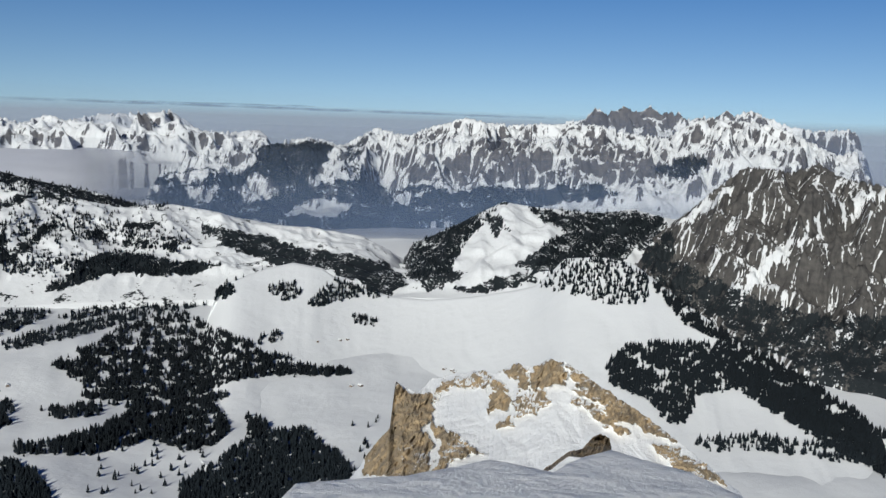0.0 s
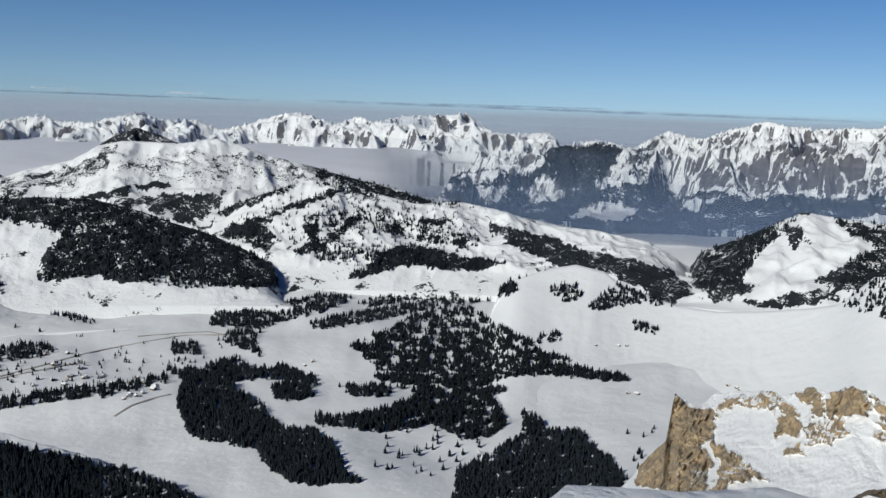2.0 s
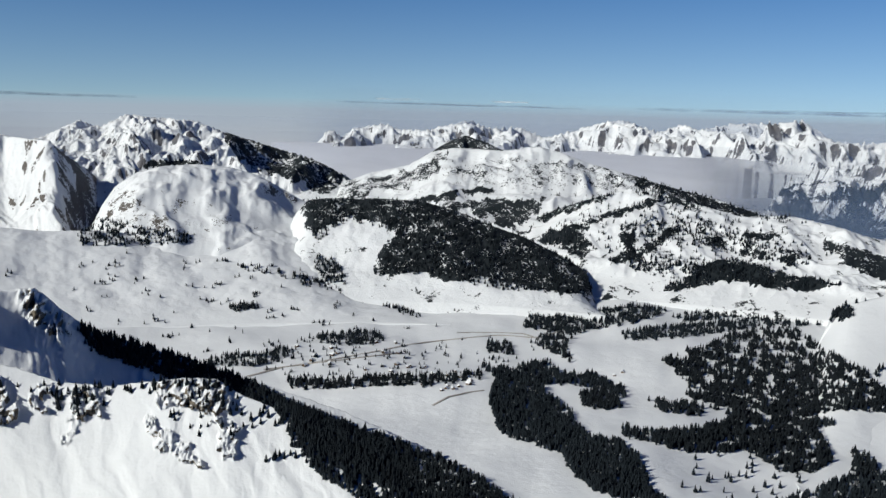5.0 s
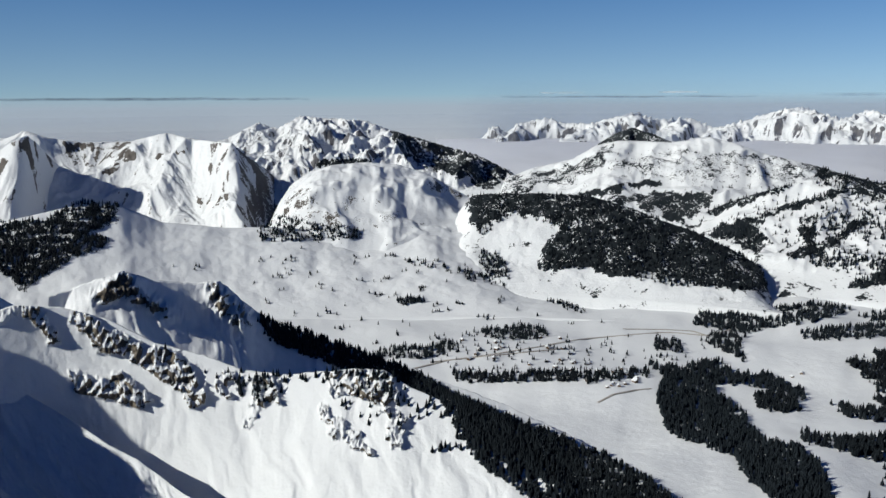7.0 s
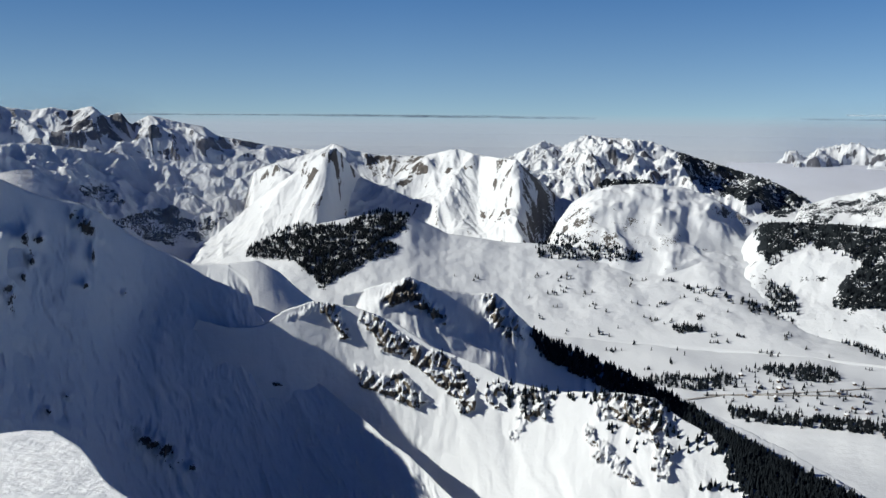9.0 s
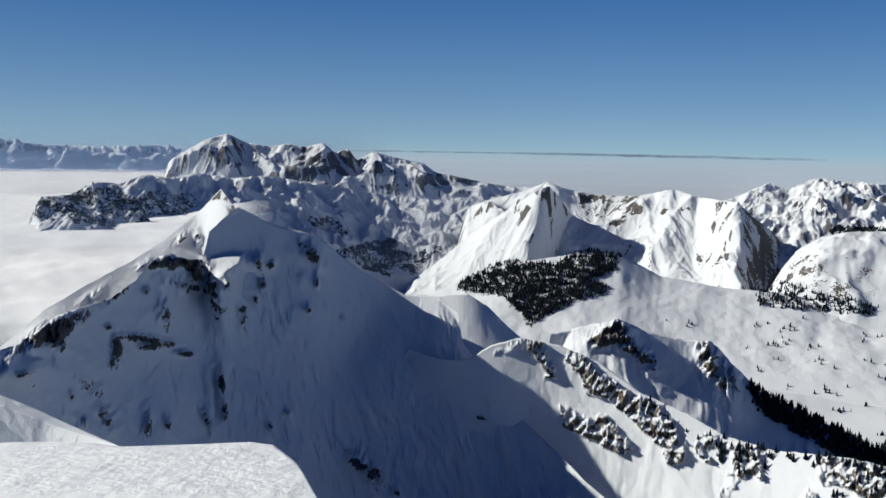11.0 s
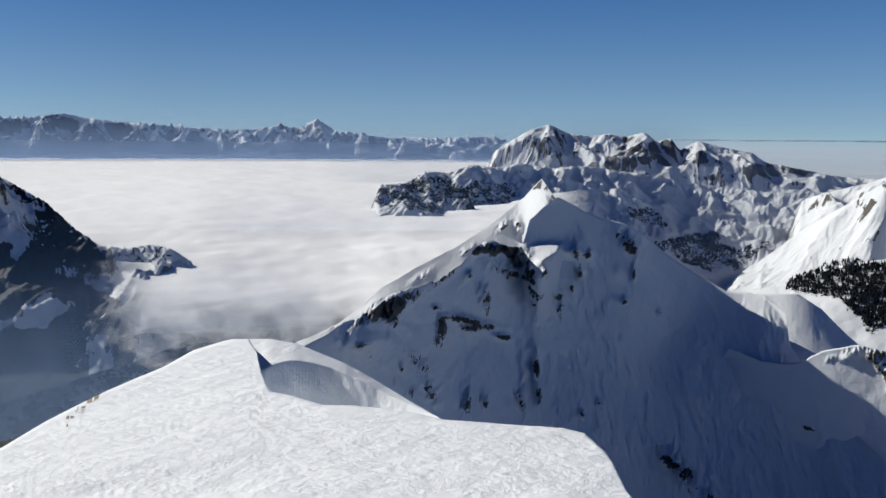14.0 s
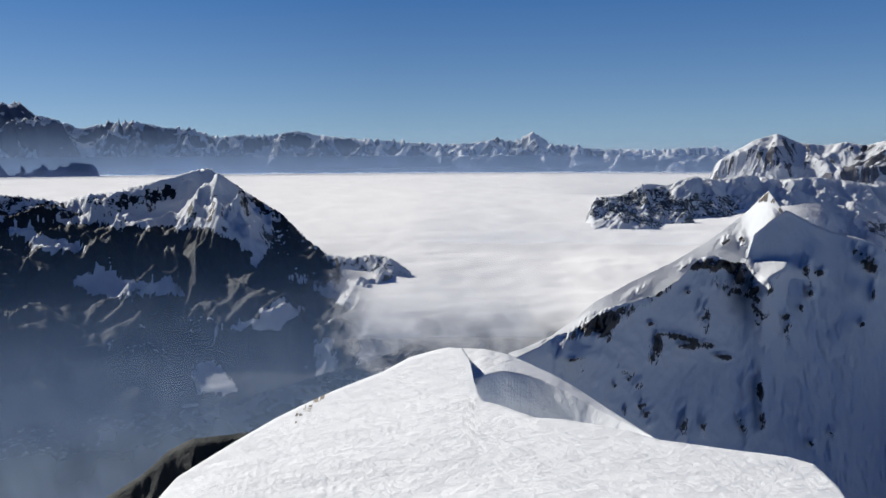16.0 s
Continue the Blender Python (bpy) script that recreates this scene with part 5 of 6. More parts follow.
def air(az_range, far, low, high, dense, colour, soak=0.2, wisp=0.0, label="thin blue-tinted sheet in place of haze before the far ranges"):
    """A standing sheet whose colour stands in for hazy air, densest at its foot and clear at its top and ends."""
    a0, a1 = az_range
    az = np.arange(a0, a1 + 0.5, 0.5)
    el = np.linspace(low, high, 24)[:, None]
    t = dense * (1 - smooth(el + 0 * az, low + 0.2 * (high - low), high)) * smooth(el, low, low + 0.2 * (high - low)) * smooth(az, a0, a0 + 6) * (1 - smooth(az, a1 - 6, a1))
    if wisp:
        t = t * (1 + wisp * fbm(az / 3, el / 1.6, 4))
    ob = grid_mesh("haze_tint_sheet", place(az, el + 0 * az, far + 0 * (el + az)), np.stack([np.broadcast_to(az / 10, t.shape), np.broadcast_to(el / 10, t.shape)], -1), mist("haze_tint", colour, 0.0, (1, 1), soak))
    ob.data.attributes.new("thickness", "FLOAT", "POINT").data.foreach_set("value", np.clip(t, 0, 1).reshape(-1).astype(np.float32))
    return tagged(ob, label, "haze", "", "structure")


# added curtains: distance haze is put into their tint
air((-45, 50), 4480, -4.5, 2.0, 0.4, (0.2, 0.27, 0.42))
air((-45, 24), 2480, -9.0, -0.3, 0.58, (0.13, 0.185, 0.3), label="blue-tinted sheet in place of haze in the deep valley")
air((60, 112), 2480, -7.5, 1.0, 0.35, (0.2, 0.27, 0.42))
air((78, 120), 1330, -9.5, 1.0, 0.2, (0.26, 0.36, 0.56), label="blue-tinted sheet in place of haze over the hills above the fog")
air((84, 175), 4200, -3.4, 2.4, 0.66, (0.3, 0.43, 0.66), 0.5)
air((106, 175), 730, -20, -2.0, 0.45, (0.06, 0.12, 0.26), 0.5, 0.0, "blue-tinted sheet in place of haze before the backlit slopes")
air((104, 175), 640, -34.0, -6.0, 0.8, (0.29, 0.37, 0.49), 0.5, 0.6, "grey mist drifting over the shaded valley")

# a backdrop band that glows in place of the lowland haze on the horizon, and streaks of flat cloud above it
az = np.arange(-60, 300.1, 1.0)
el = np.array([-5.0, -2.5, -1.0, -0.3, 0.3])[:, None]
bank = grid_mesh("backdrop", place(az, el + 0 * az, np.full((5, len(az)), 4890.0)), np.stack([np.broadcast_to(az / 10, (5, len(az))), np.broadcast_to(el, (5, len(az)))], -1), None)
m, n, l, p = nodes_of("horizon_haze_glow")
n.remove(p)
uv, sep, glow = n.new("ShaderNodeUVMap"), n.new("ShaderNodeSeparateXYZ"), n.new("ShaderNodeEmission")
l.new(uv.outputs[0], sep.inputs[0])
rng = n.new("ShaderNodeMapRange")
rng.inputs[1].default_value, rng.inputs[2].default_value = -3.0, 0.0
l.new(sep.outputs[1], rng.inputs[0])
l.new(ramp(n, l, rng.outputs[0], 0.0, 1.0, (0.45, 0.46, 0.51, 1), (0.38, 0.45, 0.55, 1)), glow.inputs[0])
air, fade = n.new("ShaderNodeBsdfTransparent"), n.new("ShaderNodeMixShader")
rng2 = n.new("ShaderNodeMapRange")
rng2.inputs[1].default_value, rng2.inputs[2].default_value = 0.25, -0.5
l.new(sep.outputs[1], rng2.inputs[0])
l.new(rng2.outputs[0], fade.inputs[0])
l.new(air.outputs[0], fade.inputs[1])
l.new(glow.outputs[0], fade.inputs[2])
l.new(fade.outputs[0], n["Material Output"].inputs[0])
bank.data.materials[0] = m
tagged(bank, "pale glowing backdrop in place of haze on the far horizon", "horizon", "", "structure")


# ---- conifers ----
def on_land(az, el, sheets):
    """The nearest point of the named sheets in each direction, with its distance; nan where there is none."""
    best = np.full((len(az), 4), np.nan)
    for name in sheets:
        ga, ge, gp = SHEETS[name]
        for i in np.array_split(np.nonzero((az > ga[0]) & (az < ga[-1]))[0], len(az) // 4000 + 1):
            col = np.clip(np.searchsorted(ga, az[i]), 0, len(ga) - 1)
            c = ge[:, col] - el[i]
            k, j = np.nonzero(c[:-1] * c[1:] <= 0)
            t = (c[k, j] / (c[k, j] - c[k + 1, j] + 1e-12))[:, None]
            q = gp[k, col[j]] * (1 - t) + gp[k + 1, col[j]] * t
            d = np.hypot(q[:, 0], q[:, 1])
            order = np.argsort(-d)
            order = order[d[order] > 5]
            j, d, q = j[order], d[order], q[order]
            near = np.full(len(i), np.inf)
            near[j] = d
            z = np.full(len(i), np.nan)
            z[j] = q[:, 2]
            won = near < np.where(np.isnan(best[i, 3]), np.inf, best[i, 3])
            w = i[won]
            a = np.radians(az[w])
            best[w] = np.stack([-near[won] * np.sin(a), near[won] * np.cos(a), z[won], near[won]], -1)
    return best


def tree_template(sides, tiers, rng):
    """Unit conifer, 1 high: drooping tiers of branches with ragged rims, and a trunk."""
    v, f = [], []
    for k in range(tiers):
        top, low = 1 - 0.82 * k / tiers, 1 - 0.82 * (k + 1.35) / tiers
        low = max(low, 0.07)
        rad = 0.25 * ((k + 1.0) / tiers) ** 0.8
        b = len(v)
        v.append((rng.uniform(-0.01, 0.01), rng.uniform(-0.01, 0.01), top))
        for i in range(sides):
            a = 2 * math.pi * (i + 0.5 * (k % 2)) / sides
            rr = rad * rng.uniform(0.65, 1.25)
            v.append((rr * math.cos(a), rr * math.sin(a), low + rng.uniform(-0.05, 0.05)))
        f += [(b, b + 1 + i, b + 1 + (i + 1) % sides) for i in range(sides)]
    b = len(v)
    for i in range(3):
        a = 2 * math.pi * i / 3
        v += [(0.02 * math.cos(a), 0.02 * math.sin(a), -0.06), (0.014 * math.cos(a), 0.014 * math.sin(a), 0.3)]
    for i in range(3):
        j = (i + 1) % 3
        f += [(b + 2 * i, b + 2 * j, b + 2 * j + 1), (b + 2 * i, b + 2 * j + 1, b + 2 * i + 1)]
    return np.array(v), np.array(f)


needle = plain("spruce_needles", (0.007, 0.0105, 0.014), 0.95, 0.45, 0.6)
bark = plain("spruce_bark", (0.07, 0.05, 0.04), 0.9, 0.3, 3.0)
rng = np.random.RandomState(3)
kinds = [tree_template(6, 4, rng) for _ in range(6)]


def tree_height(d):
    return np.minimum(8.3 * (np.maximum(d, 150) / 900) ** 0.55, 9.0)


def scatter(poly, per_degree, sheets, clump=0.0, clump_size=0.6):
    """Random standing places inside an outline of azimuths and elevations."""
    p = np.array(poly)
    lo, hi = p.min(0), p.max(0)
    count = int((hi - lo).prod() * per_degree * 1.7)
    a, e = rng.uniform(lo[0], hi[0], count), rng.uniform(lo[1], hi[1], count)
    keep = inside(a + 0.3 * fbm(a * 2.2, e * 3.2, 4, 0.6), e + 0.16 * fbm(a * 2.2 + 9, e * 3.2, 4, 0.6), list(poly))
    keep &= fbm(a * 1.6 + 5, e * 3.2, 4, 0.6) > rng.normal(-0.32, 0.1, count)
    if clump:
        keep &= fbm(a / clump_size, e / clump_size * 2.2, 3) > rng.normal(clump - 0.3, 0.12, count)
    q = on_land(a[keep], e[keep], sheets)
    return q[~np.isnan(q[:, 3])]


def woods(label, poly, per_degree, sheets, clump=0.0, size=1.0, clump_size=0.6):
    """A wood of many conifers as one thing."""
    q = scatter(poly, per_degree, sheets, clump, clump_size)
    if not len(q):
        return
    vs, fs, base = [], [], 0
    for i, (x, y, z, d) in enumerate(q):
        v, f = kinds[i % len(kinds)]
        h = tree_height(d) * size * rng.uniform(0.6, 1.15)
        t = rng.uniform(0, 6.28)
        c, s = math.cos(t) * h * rng.uniform(0.85, 1.2), math.sin(t) * h
        vs.append(np.stack([v[:, 0] * c - v[:, 1] * s + x, v[:, 0] * s + v[:, 1] * c + y, v[:, 2] * h + z - 0.02 * h], -1))
        fs.append(f + base)
        base += len(v)
    me = bpy.data.meshes.new("forest")
    me.from_pydata(np.concatenate(vs).tolist(), [], np.concatenate(fs).tolist())
    me.materials.append(needle)
    return tagged(new("forest", me), label, "forest", "", "stuff")


PLAIN = ("ground", "broad snow plateau with conifer edges", "smooth rolling snow slopes below the peaks")
SPUR = ("craggy shaded knoll with a forested spur", "rocky snow ridge dotted with conifers", "ground")
DENSE = "dense dark spruce forest on the snow"
woods(DENSE, [(21.52, -14.54), (20.06, -13.55), (17.84, -13.05), (15.79, -12.91), (14.99, -13.83), (13.29, -14.41), (12.14, -15.02), (11.36, -15.59), (9.89, -15.86), (8.75, -16.48), (5.9, -16.72), (5.52, -16.95), (8.34, -17.06), (11.24, -17.07), (13.44, -17.29), (14.52, -17.88), (14.74, -18.47), (13.55, -19.88), (13.58, -20.47), (14.66, -21.1), (16.16, -21.41), (17.33, -21.08), (18.51, -20.47), (20.03, -20.85), (22.33, -21.11), (24.26, -20.95), (24.6, -20.32), (22.38, -19.99), (20.51, -19.18), (19.58, -18.59), (21.33, -18.22), (22.5, -17.63), (22.54, -16.84), (23.72, -16.17), (24.31, -15.61), (23.01, -15.05)], 80, PLAIN, 0.16, 1.0, 0.9)
woods(DENSE, [(36.06, -16.78), (33.86, -16.98), (33.13, -16.45), (31.65, -16.38), (30.51, -17.09), (28.63, -16.89), (26.71, -17.57), (26.22, -18.42), (26.68, -18.14), (28.6, -17.75), (30.12, -17.63), (32.18, -17.78), (31.41, -18.49), (30.07, -19.19), (29.59, -20.18), (28.5, -20.87), (26.58, -20.91), (25.3, -21.86), (24.45, -23.57), (23.26, -24.14), (26.44, -24.38), (28.0, -24.06), (29.18, -23.38), (29.97, -22.69), (30.37, -22.0), (32.28, -21.57), (34.54, -21.11), (35.11, -19.85), (35.49, -18.93), (35.32, -18.1), (34.96, -17.68)], 80, PLAIN, -0.1, 1.0, 1.0)
woods("small spruce block on the valley floor", [(29.35, -17.98), (27.07, -17.94), (26.58, -18.93), (27.79, -19.09), (29.25, -18.9)], 70, PLAIN, -0.1, 1.0, 1.0)
woods("spruce belt on the valley floor", [(24.96, -18.23), (22.86, -18.15), (21.33, -18.22), (21.6, -18.88), (23.98, -18.84)], 60, PLAIN, 0.001, 1.0, 0.7)
woods("spruce belt on the valley floor", [(26.61, -19.96), (23.92, -20.05), (21.64, -19.52), (20.04, -19.26), (20.45, -20.13), (23.11, -20.8), (26.2, -20.76)], 60, PLAIN, 0.1, 1.0, 0.6)
woods("belts of spruce along the valley streams", [(33.55, -14.02), (32.82, -13.36), (31.71, -13.54), (29.5, -12.96), (25.77, -12.27), (24.07, -12.57), (25.66, -13.33), (28.34, -13.95), (30.2, -14.53), (31.69, -14.37), (33.17, -14.27)], 75, PLAIN, -0.1, 1.0, 0.6)
woods("belts of spruce along the valley streams", [(26.91, -14.13), (24.21, -13.56), (21.59, -13.08), (19.0, -12.42), (15.3, -11.96), (13.52, -11.24), (13.04, -11.78), (15.26, -12.54), (18.95, -13.19), (21.93, -13.9), (24.93, -14.4), (26.81, -14.64)], 75, PLAIN, -0.1, 1.0, 0.6)
woods("belts of spruce along the valley streams", [(24.24, -12.91), (21.63, -12.35), (19.03, -11.77), (16.07, -11.58), (13.53, -11.03), (10.89, -10.02), (13.1, -10.96), (16.04, -12.01), (19.0, -12.42), (22.72, -13.13)], 70, PLAIN, 0.001, 1.0, 0.6)
woods("belts of spruce along the valley streams", [(31.84, -14.48), (30.12, -14.75), (30.48, -15.37), (30.0, -16.33), (31.66, -15.63), (32.86, -15.2)], 60, PLAIN, 0.001, 1.0, 0.6)
woods(DENSE, [(14.22, -21.93), (12.41, -20.98), (9.86, -20.45), (8.33, -20.49), (7.52, -21.41), (6.08, -22.15), (5.48, -22.85), (5.18, -24.06), (17.02, -25.53), (16.61, -23.11), (14.56, -22.48)], 70, PLAIN, -0.05, 1.0, 1.0)
woods("small spruce clump on the slope", [(12.6, -19.54), (11.59, -19.64), (10.78, -20.45), (11.66, -21.0), (12.51, -20.71)], 60, PLAIN, -0.1, 1.0, 0.6)
woods("spruces dotting a snow slope", [(23.84, -21.81), (18.51, -20.47), (14.28, -21.17), (16.02, -23.4), (18.27, -24.34), (22.2, -23.48)], 8, PLAIN, 0.55, 1.0, 0.5)
woods("spruce row on the plateau", [(8.56, -16.63), (5.72, -16.7), (5.45, -17.04), (8.34, -17.13)], 60, PLAIN, -0.1, 1.0, 0.6)
woods("spruce row on the plateau", [(14.89, -17.99), (13.57, -18.01), (13.51, -18.36), (14.85, -18.48)], 50, PLAIN, -0.1, 1.0, 0.6)
woods("spruce rows beside the village", [(49.02, -17.71), (46.13, -17.85), (44.47, -17.64), (41.05, -17.63), (37.51, -17.41), (36.06, -17.1), (35.98, -17.66), (40.0, -18.23), (42.78, -18.28), (47.77, -18.45), (49.03, -18.26)], 55, PLAIN, 0.1, 1.0, 0.7)
woods("spruce rows beside the village", [(47.75, -15.13), (46.07, -14.83), (43.09, -14.78), (42.69, -15.35), (44.44, -15.67), (46.41, -15.62)], 55, PLAIN, 0.05, 1.0, 0.6)
woods("spruces scattered round the hamlet", [(50.8, -15.5), (46.73, -15.13), (41.04, -16.11), (36.45, -14.82), (31.67, -15.56), (31.64, -16.63), (36.42, -17.23), (42.78, -17.74), (49.01, -17.61), (50.85, -17.11)], 6, PLAIN, 0.3, 0.75, 0.5)
woods("small square spruce plantation", [(35.78, -15.24), (34.15, -15.28), (33.93, -15.96), (35.64, -16.04)], 60, PLAIN)
woods("small isolated spruce clump", [(52.86, -12.96), (51.10, -12.89), (50.85, -13.26), (52.86, -13.31)], 60, PLAIN)
woods("line of spruces along a gully", [(52.31, -10.39), (49.49, -10.84), (46.24, -11.68), (43.28, -12.57), (39.88, -13.76), (40.07, -13.98), (43.65, -12.86), (46.60, -11.97), (49.85, -11.13), (52.31, -10.67)], 40, PLAIN, 0.1)
woods("spruce rows beside the village", [(54.46, -16.22), (53.07, -16.11), (50.58, -16.03), (48.41, -15.80), (48.04, -16.38), (51.30, -16.88), (54.13, -16.76)], 40, PLAIN, 0.15)
woods("spruces scattered over the snow fields", [(60.55, -9.10), (54.01, -9.24), (48.78, -11.06), (43.26, -13.95), (37.54, -16.03), (43.20, -17.21), (52.37, -16.67), (60.70, -13.47), (62.14, -10.38)], 26, PLAIN, 0.8, 0.8, 1.1)
woods("spruces scattered over the snow fields", [(67.56, -9.12), (61.40, -9.83), (51.70, -10.05), (46.87, -11.06), (39.56, -13.79), (38.05, -15.79), (44.90, -15.51), (51.64, -15.73), (55.44, -15.40), (61.46, -13.12), (63.64, -11.24), (67.62, -10.74)], 26, PLAIN, 0.8, 0.8, 1.1)
woods("spruce clump on the plateau", [(11.25, -11.43), (9.44, -11.07), (8.88, -11.98), (10.16, -12.34)], 50, PLAIN, 0.1)
woods("spruce wood on the plateau rim", [(6.51, -10.69), (4.64, -11.40), (3.13, -12.10), (5.00, -11.95), (7.96, -12.70), (8.70, -12.52)], 45, PLAIN)
woods("spruce clump on the plateau", [(5.72, -13.24), (4.79, -13.23), (3.84, -13.65), (4.21, -13.95), (5.53, -13.78)], 50, PLAIN, 0.1)
woods("spruce clump on the plateau", [(11.61, -14.65), (10.15, -14.14), (10.15, -14.68), (11.79, -15.18)], 50, PLAIN, 0.1)
woods("spruces speckling a snowy knoll", [(-6.57, -10.94), (-8.32, -9.16), (-10.49, -8.92), (-12.66, -9.18), (-13.80, -10.18), (-13.54, -11.63), (-11.39, -11.80), (-8.44, -11.45)], 30, PLAIN, 0.12, 1.0, 0.3)
woods(DENSE, [(-13.80, -10.18), (-15.24, -10.57), (-17.09, -12.03), (-19.27, -13.42), (-22.04, -14.47), (-25.43, -16.00), (-28.35, -17.77), (-28.60, -20.09), (-26.33, -18.60), (-23.00, -17.68), (-19.12, -15.66), (-18.94, -13.60), (-16.46, -12.80), (-15.33, -11.84)], 82, PLAIN, 0.06, 1.0, 1.3)
woods(DENSE, [(-11.28, -15.76), (-12.65, -14.39), (-14.43, -14.06), (-18.94, -13.60), (-20.40, -14.81), (-25.16, -16.50), (-28.40, -18.21), (-28.57, -19.78), (-25.74, -19.04), (-23.02, -17.84), (-19.51, -16.30), (-17.13, -16.94), (-16.92, -18.70), (-15.50, -18.86), (-14.33, -17.60), (-11.71, -16.79)], 75, PLAIN, 0.06, 1.0, 1.3)
woods("spruce row on the lower slope", [(-17.36, -19.67), (-20.77, -18.86), (-23.78, -18.89), (-28.41, -18.37), (-28.53, -19.47), (-24.84, -19.69), (-20.52, -19.90), (-17.76, -20.30)], 24, PLAIN, 0.1)
woods(DENSE, [(80.22, -8.31), (77.61, -6.94), (74.37, -7.09), (71.96, -5.95), (69.91, -6.36), (70.30, -7.24), (72.06, -8.06), (70.36, -8.48), (72.81, -9.44), (74.56, -10.39), (75.60, -11.02), (77.76, -9.15), (80.57, -8.95)], 90, ("ground", "smooth rolling snow slopes below the peaks", "long snow ridge with rock bands and a shadowed cliff", "pyramid-shaped snow peak with a shaded flank"), 0.08)
woods("spruces below a cliff", [(61.74, -8.36), (60.25, -7.47), (57.67, -8.04), (55.07, -8.42), (54.69, -8.97), (58.42, -9.14), (61.38, -9.03)], 45, ("ground", "smooth rolling snow slopes below the peaks", "long snow ridge with rock bands and a shadowed cliff", "rounded white snow dome speckled with rocks"), 0.1)
woods("spruce strip on a snow slope", [(47.27, -9.79), (45.79, -10.30), (45.02, -11.73), (46.49, -11.60), (47.25, -10.71)], 45, ("ground", "rounded white snow dome speckled with rocks", "dark conifer-covered hillside above the valley"))
woods("spruce forest cloaking a hillside", [(47.72, -6.23), (43.76, -6.16), (40.25, -6.28), (37.49, -7.04), (35.44, -7.82), (33.44, -8.44), (30.82, -9.62), (28.01, -11.25), (27.96, -11.77), (34.86, -11.88), (40.04, -10.97), (43.23, -11.12), (41.92, -8.19), (45.15, -7.56), (47.29, -9.06)], 34, ("dark conifer-covered hillside above the valley", "ground"), 0.05)

LOW = ("lower snow hill with hedged fields and dark tree belts",)
BELT = "belt of spruces on a snow hill"
for poly in ([(35.72, -7.89), (33.55, -7.27), (31.75, -6.28), (29.94, -5.65), (27.74, -5.17), (28.45, -5.76), (30.27, -6.40), (31.72, -7.01), (33.52, -8.00)], [(32.77, -8.52), (31.33, -7.73), (29.86, -7.30), (27.32, -6.25), (25.15, -5.40), (24.77, -5.57), (26.57, -6.40), (28.76, -7.06), (30.21, -7.86), (29.06, -8.55), (29.77, -9.50), (31.65, -8.84)],
             [(27.24, -7.72), (26.49, -7.87), (26.43, -8.97), (24.29, -7.38), (23.55, -7.34), (25.32, -8.91), (26.40, -9.52), (28.26, -9.80), (26.99, -9.00)], [(24.44, -11.15), (23.00, -10.25), (21.57, -9.24), (20.11, -8.95), (18.24, -9.36), (16.39, -9.76), (13.85, -9.90), (16.32, -10.56), (20.02, -10.30), (22.21, -10.82), (23.68, -11.28)]):
    woods(BELT, poly, 42, LOW, 0.05)
woods("spruces dotted over a snow hill", [(32.06, -7.76), (27.72, -5.72), (22.56, -5.44), (16.98, -6.90), (14.36, -8.14), (18.54, -10.30), (24.09, -10.68), (27.53, -9.40)], 10, LOW, 0.3)
woods("spruces dotted over a snow hill", [(44.17, -5.26), (39.03, -3.68), (33.69, -3.09), (26.30, -4.55), (27.73, -5.54), (33.60, -5.81), (40.74, -6.23)], 10, ("wide snow hill with scattered conifers and fields",), 0.4, 0.6)
FAR_HILLS = LOW + ("wide snow hill with scattered conifers and fields", "ground")
woods(BELT, [(26.71, -7.14), (23.03, -6.54), (19.51, -7.27), (15.83, -8.53), (16.86, -9.23), (21.17, -8.45), (24.94, -8.18), (26.76, -8.29)], 34, FAR_HILLS, 0.12)
woods(BELT, [(26.79, -9.11), (22.79, -9.09), (18.56, -9.72), (16.19, -10.30), (17.22, -10.70), (22.18, -10.13), (26.84, -10.26)], 34, FAR_HILLS, 0.12)
woods(BELT, [(26.59, -4.19), (23.91, -4.69), (20.78, -5.54), (17.83, -5.78), (16.15, -6.59), (18.84, -6.48), (22.38, -5.87), (26.64, -5.34)], 40, FAR_HILLS, 0.1)
woods("spruces on a wooded hill", [(2.66, -9.07), (-1.31, -6.88), (-4.15, -5.54), (-2.78, -6.99), (-1.41, -8.89), (-0.75, -10.39), (1.46, -10.86)], 40, ("wooded hill with a bright snow clearing",), 0.1)
woods("spruces on a wooded hill", [(-5.61, -5.94), (-11.54, -5.84), (-14.58, -6.09), (-11.77, -8.76), (-6.56, -9.68), (-6.82, -8.22), (-8.18, -7.23)], 40, ("wooded hill with a bright snow clearing",), 0.1)

# ---- single conifers on the near ridges ----
def part(name, verts, faces, material, parent, label=""):
    me = bpy.data.meshes.new(name)
    me.from_pydata([tuple(v) for v in verts], [], [tuple(f) for f in faces])
    me.materials.append(material)
    me.update()
    ob = new(name, me)
    ob.parent = parent
    return tagged(ob, label) if label else ob


